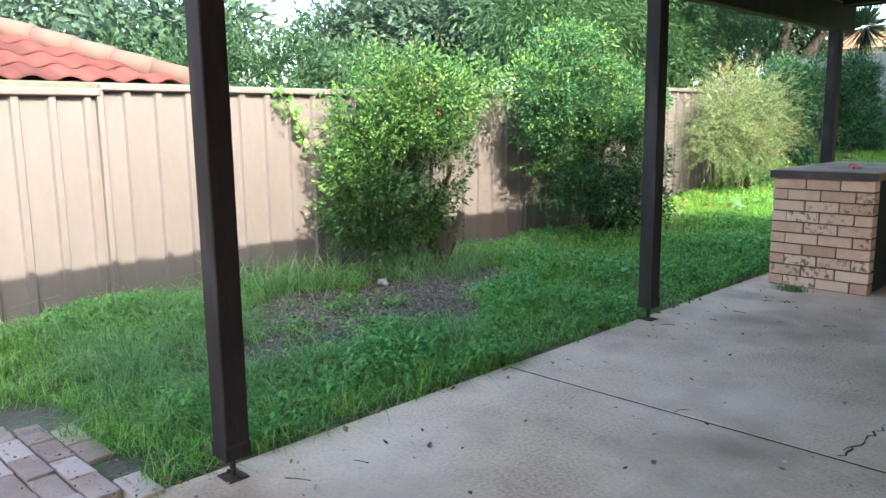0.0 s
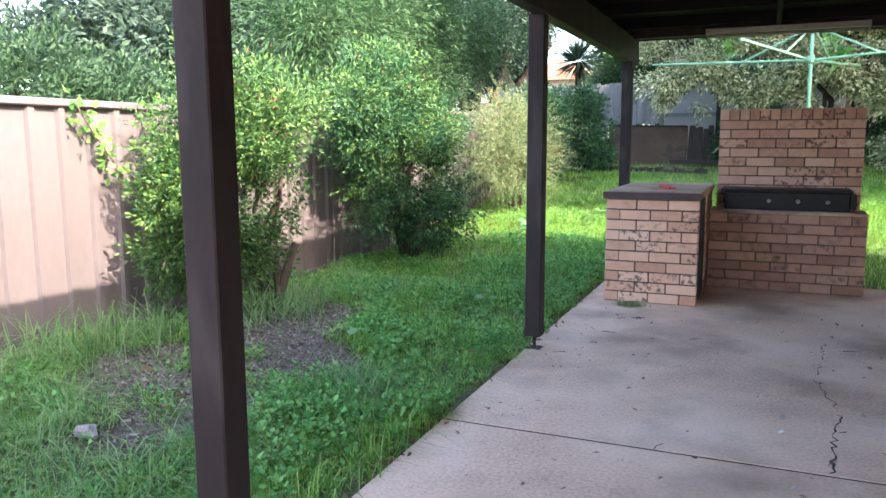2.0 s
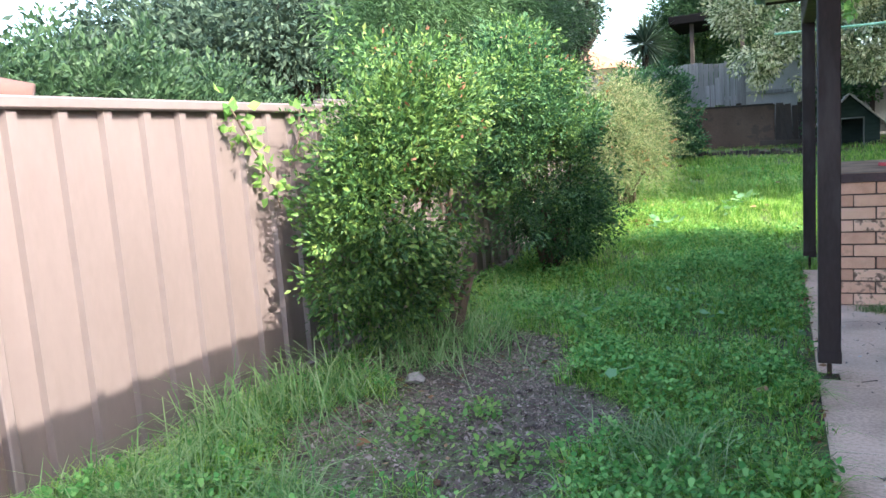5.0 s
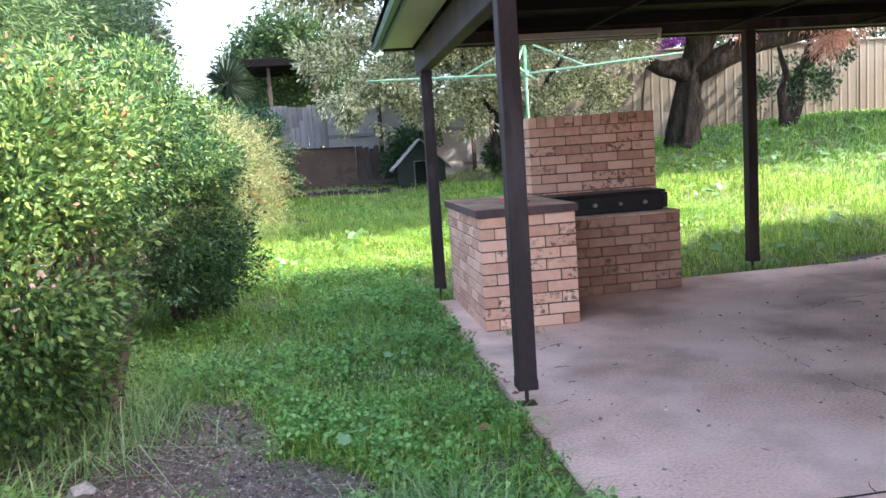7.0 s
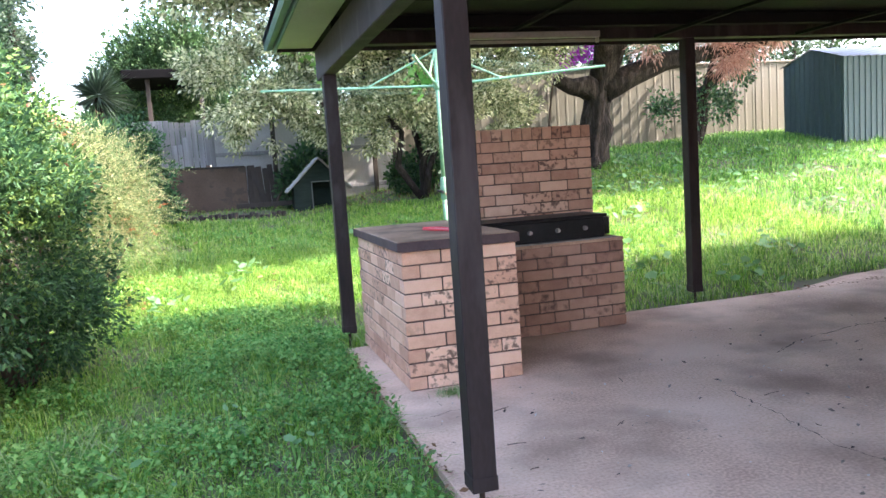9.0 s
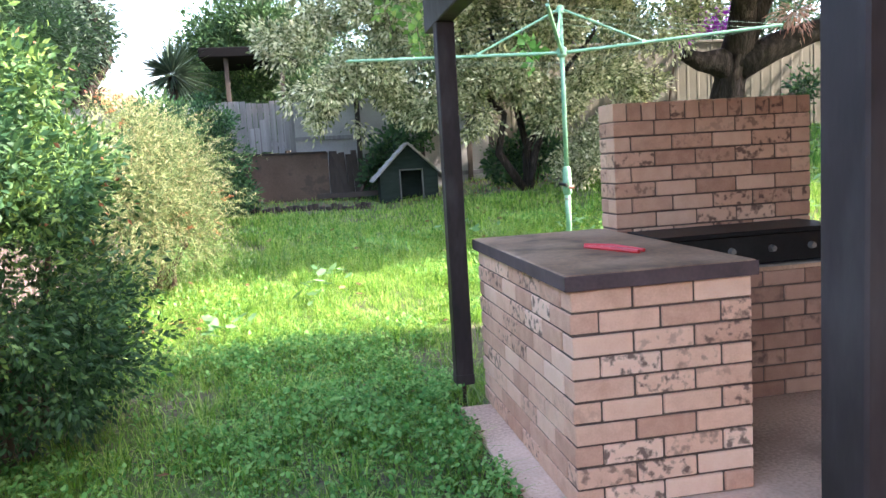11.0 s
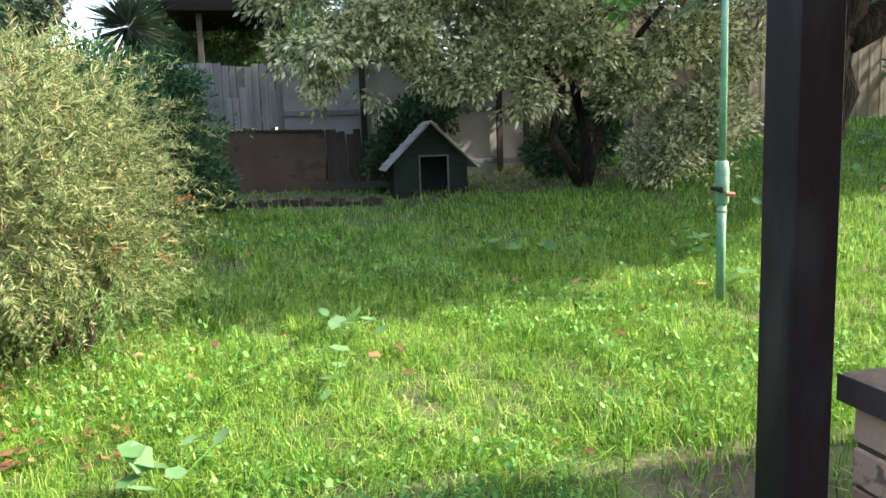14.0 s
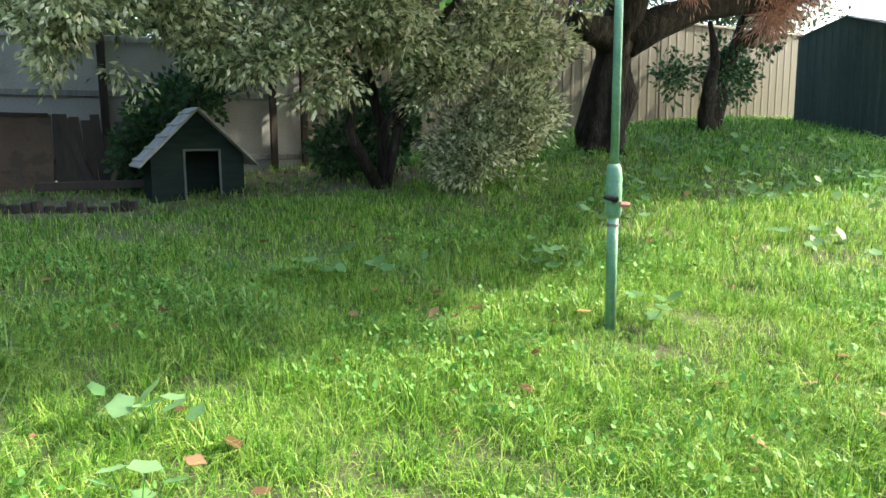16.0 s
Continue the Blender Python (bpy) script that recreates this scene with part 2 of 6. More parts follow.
M_REDTIP = mat("red_tip", [(0.2, 0.08, 0.045), (0.34, 0.15, 0.08)], 0.6, 3, 15, 0, island=0.6, trans=0.3)
M_YUCCA = mat("yucca_leaf", [(0.03, 0.055, 0.035), (0.09, 0.14, 0.085)], 0.5, 3, 15, 0, island=0.5, trans=0.1)


# ---- mesh building ----
class Mesh:
    """Collects vertices and faces in world metres."""

    def __init__(self):
        self.v, self.f = [], []

    def add(self, vs, fs):
        k = len(self.v)
        self.v += [tuple(p) for p in vs]
        self.f += [tuple(k + i for i in q) for q in fs]
        return self

    def box(self, x0, y0, z0, x1, y1, z1, b=0.004, m=None):
        """A box with chamfered edges."""
        b = min(b, 0.45 * min(x1 - x0, y1 - y0, z1 - z0))
        c, h = ((x0 + x1) / 2, (y0 + y1) / 2, (z0 + z1) / 2), ((x1 - x0) / 2, (y1 - y0) / 2, (z1 - z0) / 2)
        vs, at = [], {}
        for sx in (-1, 1):
            for sy in (-1, 1):
                for sz in (-1, 1):
                    s = (sx, sy, sz)
                    for ax in range(3):
                        at[s, ax] = len(vs)
                        vs.append(Vector([c[i] + s[i] * (h[i] - (0 if i == ax else b)) for i in range(3)]))
        fs = []
        for ax in range(3):
            o = [i for i in range(3) if i != ax]
            for sg in (-1, 1):
                ring = []
                for a, d in ((-1, -1), (1, -1), (1, 1), (-1, 1)):
                    s = [0, 0, 0]
                    s[ax], s[o[0]], s[o[1]] = sg, a, d
                    ring.append(at[tuple(s), ax])
                fs.append(ring)
        for ax in range(3):
            o = [i for i in range(3) if i != ax]
            for a in (-1, 1):
                for d in (-1, 1):
                    s0, s1 = [0, 0, 0], [0, 0, 0]
                    s0[ax], s1[ax] = -1, 1
                    for s in (s0, s1):
                        s[o[0]], s[o[1]] = a, d
                    s0, s1 = tuple(s0), tuple(s1)
                    fs.append([at[s0, o[0]], at[s1, o[0]], at[s1, o[1]], at[s0, o[1]]])
        for s in {k[0] for k in at}:
            fs.append([at[s, 0], at[s, 1], at[s, 2]])
        cen = Vector(c)
        out = []
        for q in fs:
            p = [vs[i] for i in q]
            n = (p[1] - p[0]).cross(p[2] - p[0])
            mid = sum(p, Vector()) / len(p)
            out.append(q if n.dot(mid - cen) >= 0 else q[::-1])
        if m is not None:
            vs = [m @ p for p in vs]
        return self.add(vs, out)

    def tube(self, pts, radii, seg=8, wob=0.0, caps=True):
        """A tapered tube along points."""
        pts = [Vector(p) for p in pts]
        k0, prev = len(self.v), None
        for i, p in enumerate(pts):
            d = (pts[min(i + 1, len(pts) - 1)] - pts[max(i - 1, 0)]).normalized()
            ref = prev if prev is not None else (Vector((1, 0, 0)) if abs(d.x) < 0.8 else Vector((0, 1, 0)))
            u = (ref - d * ref.dot(d)).normalized()
            prev = u
            w = d.cross(u)
            for s in range(seg):
                a = 2 * math.pi * s / seg
                r = radii[i] * (1 + wob * noise.noise(Vector((p.x * 3 + math.cos(a) * 1.5, p.y * 3 + math.sin(a) * 1.5, p.z * 2))))
                self.v.append(tuple(p + (u * math.cos(a) + w * math.sin(a)) * r))
        for i in range(len(pts) - 1):
            for s in range(seg):
                a, b = k0 + i * seg + s, k0 + i * seg + (s + 1) % seg
                self.f.append((a, b, b + seg, a + seg))
        if caps:
            self.f.append(tuple(k0 + s for s in range(seg))[::-1])
            e = k0 + (len(pts) - 1) * seg
            self.f.append(tuple(e + s for s in range(seg)))
        return self

    def sheet(self, prof, p0, axis, length, thick):
        """Extrudes an open profile (list of 3D points) along axis, with thickness given as a vector."""
        a, t = Vector(axis) * length, Vector(thick)
        n = len(prof)
        top = [Vector(p0) + Vector(p) for p in prof]
        vs = top + [p + a for p in top] + [p + t for p in top] + [p + a + t for p in top]
        fs = []
        for i in range(n - 1):
            fs.append((i, i + 1, n + i + 1, n + i))
            fs.append((2 * n + i + 1, 2 * n + i, 3 * n + i, 3 * n + i + 1))
            fs.append((i + 1, i, 2 * n + i, 2 * n + i + 1))
            fs.append((n + i, n + i + 1, 3 * n + i + 1, 3 * n + i))
        fs.append((0, n, 3 * n, 2 * n))
        fs.append((n - 1, 2 * n - 1 + 0, 4 * n - 1, 3 * n - 1)[::-1])
        return self.add(vs, fs)


def mesh_data(name, m, material, smooth=False):
    d = bpy.data.meshes.new(name)
    d.from_pydata(m.v, [], m.f)
    d.materials.append(material)
    if smooth:
        d.polygons.foreach_set("use_smooth", [True] * len(d.polygons))
    d.update()
    return d


def base_of(ob):
    p = Vector()
    while ob is not None:
        p += ob.location
        ob = ob.parent
    return p


def part(name, m, material, parent=None, label="", smooth=False):
    """Links a Mesh as one object; under a parent its vertices are taken relative to the parent's base."""
    o = base_of(parent)
    if o.length:
        m.v = [(x - o.x, y - o.y, z - o.z) for x, y, z in m.v]
    ob = new(name, mesh_data(name, m, material, smooth))
    ob.parent = parent
    return tagged(ob, label)


def thing(name, loc, label, category, group="", kind=""):
    ob = new(name)
    ob.empty_display_size = 0.2
    ob.location = loc
    return tagged(ob, label, category, group, kind)


def raw(name, verts, faces, material, parent=None, smooth=False):
    """A mesh from numpy arrays (faces all of one size), quick for many pieces."""
    d = bpy.data.meshes.new(name)
    o = base_of(parent)
    verts = np.asarray(verts, dtype=np.float32).reshape(-1, 3) - np.array(o, dtype=np.float32)
    faces = np.asarray(faces, dtype=np.int32)
    n, k = faces.shape
    d.vertices.add(len(verts))
    d.vertices.foreach_set("co", verts.ravel())
    d.loops.add(n * k)
    d.loops.foreach_set("vertex_index", faces.ravel())
    d.polygons.add(n)
    d.polygons.foreach_set("loop_start", np.arange(0, n * k, k, dtype=np.int32))
    if smooth:
        d.polygons.foreach_set("use_smooth", np.ones(n, dtype=bool))
    d.materials.append(material)
    d.update(calc_edges=True)
    ob = new(name, d)
    ob.parent = parent
    return ob


# ---- ground ----
SLAB_X, SLAB_Y, HOUSE_X, HOUSE_Y = -2.64, 7.6, 3.74, 8.07


def gz(x, y):
    """Height of the ground; the yard climbs gently away from the slab."""
    x, y = np.asarray(x, float), np.asarray(y, float)
    s = 0.09 + 0.0105 * np.clip(x + 2, 0, 9.5)
    r = np.clip(y - 7.6, 0, None)
    r = np.where(r > 0, np.sqrt(r * r + 0.16) - 0.4, 0)
    r = 9.0 - np.log1p(np.exp((9.0 - r) * 2.2)) / 2.2
    r = np.clip(r, 0, None)
    z = -0.03 + 0.05 * np.clip((-2.7 - x) / 2.6, 0, 1) + s * r
    z = z + 0.018 * np.sin(1.7 * x + 0.6 * y) * np.sin(1.3 * y - 0.4 * x) + 0.01 * np.sin(4.1 * x) * np.sin(3.7 * y + 1)
    z = z - 0.35 * np.clip((-5.7 - x) / 1.2, 0, 1)
    z = z + 0.07 * np.exp(-((x + 0.76) ** 2 + (y - 10.94) ** 2) / 0.9)
    under = (x > SLAB_X + 0.03) & (y < SLAB_Y - 0.03) | (x > HOUSE_X) & (y < HOUSE_Y - 0.1)
    return np.where(under, -0.12, z)


def gzf(x, y):
    return float(gz(x, y))


def bed(x, y):
    """How bare the garden bed is at a place, 0 to 1."""
    x, y = np.asarray(x, float), np.asarray(y, float)
    w = 0.2 * np.sin(3.1 * x + 1.3 * y) + 0.16 * np.sin(4.7 * y - 2 * x)
    d = ((x + 4.42 + 0.22 * (y - 3.6)) / 0.88) ** 2 + ((y - 3.62) / 1.72) ** 2 + w
    patch = 0.55 * np.sin(7.3 * x + 1.2 * np.sin(5 * y)) * np.sin(6.1 * y + 1) + 0.3 * np.sin(17 * x + 3) * np.sin(13 * y)
    return np.clip(1.9 - 1.6 * d + 1.3 * patch, 0, 1)


far = np.array([25, 45, 90, 200, 450.0])
gx = np.concatenate([-8 - far[::-1], np.arange(-8, 12.01, 0.125), 12 + far])
gy = np.concatenate([-6 - far[::-1], np.arange(-6, 20.01, 0.125), 20 + far])
GX, GY = np.meshgrid(gx, gy)
gv = np.stack([GX, GY, gz(GX, GY)], -1).reshape(-1, 3)
nx = len(gx)
ii = (np.arange(len(gy) - 1)[:, None] * nx + np.arange(nx - 1)[None, :]).ravel()
M_SOIL = mat("soil", [(0.05, 0.038, 0.03), (0.1, 0.08, 0.058), (0.1, 0.13, 0.045), (0.07, 0.16, 0.035)], 0.95, 1.4, 30, 0.6, dist=0.02)
ground = raw("ground", gv, np.stack([ii, ii + 1, ii + nx + 1, ii + nx], -1), M_SOIL, smooth=True)
tagged(ground, "dark soil and thatch under a grassy back yard", "ground", kind="structure")

# ---- concrete slab ----
slab = thing("floor", (SLAB_X, 3.0, 0), "weathered concrete patio slab with joints and a crack", "floor", kind="structure")
for y0, y1 in ((-7.0, 2.994), (3.016, SLAB_Y)):
    part("slab_bay", Mesh().box(SLAB_X, y0, -0.11, HOUSE_X - 0.004, y1, 0.0, 0.003), M_CONC, slab)
part("slab_apron", Mesh().add([(1.7, SLAB_Y + 0.004, -0.1), (3.73, SLAB_Y + 0.004, -0.1), (3.73, 8.1, -0.1), (2.6, 7.95, -0.1), (1.7, SLAB_Y + 0.004, 0.0), (3.73, SLAB_Y + 0.004, 0.0), (3.73, 8.1, 0.0), (2.6, 7.95, 0.0)],
     [(4, 5, 6, 7), (0, 4, 7, 3), (3, 7, 6, 2), (2, 6, 5, 1), (1, 5, 4, 0)]), M_CONC, slab)
part("joint_filler", Mesh().box(SLAB_X + 0.01, 2.9955, -0.1, HOUSE_X - 0.01, 3.0145, -0.004, 0.001), M_GAP, slab, "dirt-filled saw-cut joint")


def crack(points, width, seed):
    """A thin ragged crack lying on the slab."""
    rs = random.Random(seed)
    m = Mesh()
    pts = []
    for (x0, y0), (x1, y1) in zip(points, points[1:]):
        n = max(2, int(math.hypot(x1 - x0, y1 - y0) / 0.035))
        for i in range(n):
            t = i / n
            pts.append((x0 + (x1 - x0) * t + rs.uniform(-0.016, 0.016), y0 + (y1 - y0) * t + rs.uniform(-0.012, 0.012)))
    for i, (a, b) in enumerate(zip(pts, pts[1:])):
        dx, dy = b[0] - a[0], b[1] - a[1]
        l = math.hypot(dx, dy) + 1e-6
        nx_, ny_ = -dy / l, dx / l
        wa = width * rs.uniform(0.15, 1.0)
        m.add([(a[0] - nx_ * wa, a[1] - ny_ * wa, 0.0012), (b[0] - nx_ * wa, b[1] - ny_ * wa, 0.0012), (b[0] + nx_ * wa, b[1] + ny_ * wa, 0.0012), (a[0] + nx_ * wa, a[1] + ny_ * wa, 0.0012)], [(0, 1, 2, 3)])
    return m


part("crack", crack([(-0.89, 3.02), (-0.86, 3.4), (-0.8, 3.85)], 0.006, 1), M_GAP, slab, "ragged dark crack")
part("crack", crack([(-0.8, 3.87), (-0.9, 4.4), (-0.83, 4.8), (-0.79, 5.3)], 0.004, 4), M_GAP, slab, "faint ragged crack")
part("crack", crack([(0.0, 5.82), (0.2, 5.95), (0.37, 6.03), (0.7, 6.1), (1.0, 6.17), (1.35, 6.16)], 0.005, 3), M_GAP, slab, "ragged dark crack")
part("crack", crack([(-2.63, 5.64), (-2.48, 5.65), (-2.35, 5.69), (-2.1, 5.7)], 0.003, 2), M_GAP, slab, "short dark crack")

# ---- fences ----
FX = -5.55


def rib_profile(n, pitch, rise, along, out):
    """Trapezoid ribs: n pitches; along and out are unit vectors."""
    a, o = Vector(along), Vector(out)
    pts = []
    for i in range(n):
        for u, h in ((0.0, 0), (0.6, 0), (0.65, 1), (0.84, 1), (0.89, 0)):
            pts.append(a * (i + u) * pitch + o * rise * h)
    pts.append(a * n * pitch)
    return pts


fence = thing("boundary_fence", (FX, 2.0, 0), "pinkish beige ribbed steel boundary fence", "fence", kind="structure")
for k in range(11):
    y0 = -5.155 + 2.38 * k
    zb = min(gzf(FX + 0.1, y0 + 0.3), gzf(FX + 0.1, y0 + 2.1)) + 0.02
    top = 1.664 + 0.016 * (y0 - 1.985) + max(0.0, (y0 - 8.6)) * 0.06
    part("sheet", Mesh().sheet(rib_profile(10, 0.233, 0.028, (0, 1, 0), (1, 0, 0)), (FX, y0 + 0.025, zb), (0, 0, 1), top - 0.03 - zb, (-0.0012, 0, 0)), M_FENCE, fence)
    part("post", Mesh().box(FX - 0.03, y0 - 0.022, zb - 0.05, FX + 0.042, y0 + 0.022, top - 0.035, 0.006), M_FENCE, fence)
    part("top_rail", Mesh().box(FX - 0.02, y0 + 0.002, top - 0.052, FX + 0.05, y0 + 2.378, top, 0.008), M_FENCE, fence)
    part("bottom_rail", Mesh().box(FX - 0.02, y0 + 0.025, zb - 0.02, FX + 0.05, y0 + 2.355, zb + 0.035, 0.006), M_FENCE, fence)

BY = 18.3
back = thing("back_fence", (5.0, BY, 1.4), "cream ribbed steel fence behind the lawn", "fence", kind="structure")
for k in range(6):
    x0 = 0.35 + 2.38 * k
    zb = min(gzf(x0, BY), gzf(x0 + 2.3, BY)) + 0.02
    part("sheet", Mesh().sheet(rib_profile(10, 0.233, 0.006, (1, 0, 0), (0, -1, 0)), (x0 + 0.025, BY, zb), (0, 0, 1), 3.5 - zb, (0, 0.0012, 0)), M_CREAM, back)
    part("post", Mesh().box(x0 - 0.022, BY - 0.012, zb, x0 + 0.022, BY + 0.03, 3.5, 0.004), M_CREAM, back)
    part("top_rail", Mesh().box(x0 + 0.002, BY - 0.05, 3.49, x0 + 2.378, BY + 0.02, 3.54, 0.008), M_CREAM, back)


# ---- brickwork ----
BRICKS = {}


def brick_mesh(l, w, h, material):
    key = (round(l, 3), round(w, 3), round(h, 3), material.name)
    if key not in BRICKS:
        BRICKS[key] = mesh_data("brick", Mesh().box(-l / 2, -w / 2, -h / 2, l / 2, w / 2, h / 2, 0.004), material)
    return BRICKS[key]


def lay(parent, p, angle, l, w, h, material, rs, name="brick"):
    ob = new(name, brick_mesh(l, w, h, material))
    ob.parent = parent
    ob.location = Vector(p) - base_of(parent) + Vector((rs.uniform(-0.001, 0.001), rs.uniform(-0.0012, 0.0012), rs.uniform(-0.001, 0.001)))
    ob.rotation_euler = (rs.uniform(-0.004, 0.004), rs.uniform(-0.004, 0.004), angle + rs.uniform(-0.004, 0.004))
    return ob


def brick_run(parent, a, b, z, first, mod, w, h, material, rs, joint=0.01):
    """One course from a to b (centre line of the skin), the first brick of the given length."""
    a, b = Vector((*a, 0)), Vector((*b, 0))
    d = b - a
    n = d.length
    d.normalize()
    ang, pos, l = math.atan2(d.y, d.x), 0.0, first
    while pos < n - 0.02:
        e = min(pos + l, n)
        if n - e < 0.05:
            e = n
        c = a + d * ((pos + e) / 2)
        lay(parent, (c.x, c.y, z), ang, e - pos - joint, w, h - joint, material, rs)
        pos, l = e, mod


MOD, CH, BW = 0.2567, 0.0885, 0.115
rs = random.Random(5)
bench = thing("barbecue_bench", (-2.08, 6.9, 0), "cream brick barbecue bench with a hollow side and concrete top", "barbecue")
PX0, PX1, PY0, PY1 = -2.465, -1.70, 6.17, 7.715
h2 = BW / 2
for c in range(10):
    z = CH * (c + 0.5)
    odd = c % 2
    if odd:  # front course runs through
        brick_run(bench, (PX0, PY0 + h2), (PX1, PY0 + h2), z, MOD, MOD, BW, CH, M_LITBRICK, rs)
        brick_run(bench, (PX0 + h2, PY0 + BW), (PX0 + h2, PY1 - BW), z, MOD, MOD, BW, CH, M_LITBRICK, rs)
        brick_run(bench, (PX0, PY1 - h2), (PX1, PY1 - h2), z, MOD, MOD, BW, CH, M_LITBRICK, rs)
        brick_run(bench, (PX1 - h2, PY1 - 0.75), (PX1 - h2, PY1 - BW), z, MOD, MOD, BW, CH, M_LITBRICK, rs)
    else:
        brick_run(bench, (PX0 + BW, PY0 + h2), (PX1, PY0 + h2), z, MOD, MOD, BW, CH, M_LITBRICK, rs)
        brick_run(bench, (PX0 + h2, PY0), (PX0 + h2, PY1), z, MOD, MOD, BW, CH, M_LITBRICK, rs)
        brick_run(bench, (PX0 + BW, PY1 - h2), (PX1 - BW, PY1 - h2), z, MOD, MOD, BW, CH, M_LITBRICK, rs)
        brick_run(bench, (PX1 - h2, PY1 - 0.75), (PX1 - h2, PY1), z, MOD, MOD, BW, CH, M_LITBRICK, rs)
zt = CH * 10
g = 0.009
core = Mesh()
core.box(PX0 + g, PY0 + g, 0.001, PX1 - g, PY0 + BW - g, zt - 0.004, 0.001)
core.box(PX0 + g, PY0 + BW - g + 0.002, 0.001, PX0 + BW - g, PY1 - g, zt - 0.004, 0.001)
core.box(PX0 + BW - g + 0.002, PY1 - BW + g, 0.001, PX1 - g, PY1 - g, zt - 0.004, 0.001)
core.box(PX1 - BW + g, PY1 - 0.75 + g, 0.001, PX1 - g, PY1 - BW + g - 0.002, zt - 0.004, 0.001)
part("mortar", core, M_MORTAR, bench, "dark raked mortar")
part("benchtop", Mesh().box(PX0 - 0.02, PY0 - 0.02, zt, PX1 + 0.012, PY1 + 0.02, 0.948, 0.008), M_CAP, bench, "stained brown concrete top")

# added dark panel; its near-black colour stands for the shade inside the hollow
part("side_board", Mesh().box(PX1 - 0.03, PY0 + BW + 0.004, 0.004, PX1 - 0.012, PY1 - 0.752, zt - 0.004, 0.003), mat("hollow_dark", [(0.006, 0.009, 0.008), (0.014, 0.02, 0.018)], 0.8, 4, 50, 0.2), bench, "black-green panel standing in for the dark of the hollow side")
band = Mesh()
ax0, ax1, ay0, ay1 = PX0 - 0.02, PX1 + 0.012, PY0 - 0.02, PY1 + 0.02
band.box(ax0 - 0.003, ay0 - 0.003, zt + 0.002, ax1 + 0.003, ay0 - 0.0005, 0.945, 0.001)
band.box(ax0 - 0.003, ay0, zt + 0.002, ax0 - 0.0005, ay1, 0.945, 0.001)
part("edge_band", band, mat("edge_band", [(0.06, 0.037, 0.036), (0.12, 0.075, 0.07)], 0.85, 6, 60, 0.3), bench, "dark purplish painted edge")

grill = thing("brick_barbecue", (-1.0, 7.4, 0), "cream brick barbecue with tall back wall and black hotplate", "barbecue")
LX0, LX1, LY0, LY1 = -1.69, -0.37, 7.16, 7.59
# low wall, laid in the brick that is darkened for shade
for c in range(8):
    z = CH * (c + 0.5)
    brick_run(grill, (LX1, LY0 + h2), (LX0, LY0 + h2), z, MOD * 0.5 if c % 2 else MOD, MOD, BW, CH, M_SHADEBRICK, rs)
    brick_run(grill, (LX1 - h2, LY0 + BW), (LX1 - h2, LY1), z, MOD * (0.5 if c % 2 else 1), MOD, BW, CH, M_SHADEBRICK, rs)
BX0, BX1, BYF, BYB = -1.66, -0.395, 7.605, 7.82
for c in range(18):
    z = -0.027 + CH * (c + 0.5)
    if c == 0:
        z += 0.012
    first = MOD if c % 2 else MOD * 0.42
    brick_run(grill, (BX0, BYF + h2), (BX1, BYF + h2), z, first, MOD, BW, CH, M_BRICK, rs)
    brick_run(grill, (BX0, BYB - 0.05), (BX1, BYB - 0.05), z, MOD * 0.42 if c % 2 else MOD, MOD, 0.1, CH, M_BRICK, rs)
zs = -0.027 + CH * 18
n_sold = 14
for i in range(n_sold):
    w = (BX1 - BX0) / n_sold
    lay(grill, (BX0 + w * (i + 0.5), (BYF + BYB) / 2, zs + 0.052), 0, w - 0.009, BYB - BYF, 0.1, M_BRICK, rs)
mort = Mesh()
mort.box(LX0 + g, LY0 + g, 0.001, LX1 - g, LY1 - 0.004, CH * 8 - 0.006, 0.001)
mort.box(BX0 + g, BYF + g, 0.001, BX1 - g, BYB - g, zs + 0.09, 0.001)
part("mortar", mort, M_MORTAR, grill, "dark raked mortar")
zl = CH * 8
part("hearth", Mesh().box(LX0, LY0 + 0.004, zl - 0.004, LX1 + 0.0, LY1, zl + 0.022, 0.004), M_CAP, grill, "dark concrete hearth slab")
hot = part("hotplate_box", Mesh().box(-1.56, 7.19, zl + 0.034, -0.52, 7.58, 0.905, 0.008), M_BLACK, grill, "black steel gas hotplate")
part("rim", Mesh().box(-1.6, 7.175, 0.905, -0.5, 7.59, 0.93, 0.005), M_BLACK, hot)
part("side_bracket", Mesh().box(-0.52, 7.2, zl + 0.05, -0.47, 7.56, 0.9, 0.006), M_BLACK, hot)
part("ledge", Mesh().box(-1.58, 7.145, zl + 0.022, -0.49, 7.56, zl + 0.034, 0.003), M_STEEL, hot, "thin grey steel ledge")
for x in (-1.18, -0.94, -0.7):
    k = Mesh().tube([(x, 7.192, 0.825), (x, 7.178, 0.825), (x, 7.16, 0.825)], [0.02, 0.019, 0.015], 12)
    part("knob", k, M_STEEL, hot)

tongs = thing("red_tongs", (-2.04, 6.75, 0.948), "red plastic tongs lying on the bench top", "tongs")
part("arm", Mesh().tube([(-2.12, 6.9, 0.956), (-2.06, 6.76, 0.957), (-1.99, 6.58, 0.956)], [0.008, 0.013, 0.01], 6), M_RED, tongs)
part("arm", Mesh().tube([(-2.12, 6.9, 0.968), (-2.03, 6.77, 0.966), (-1.95, 6.61, 0.957)], [0.006, 0.012, 0.009], 6), M_RED, tongs)

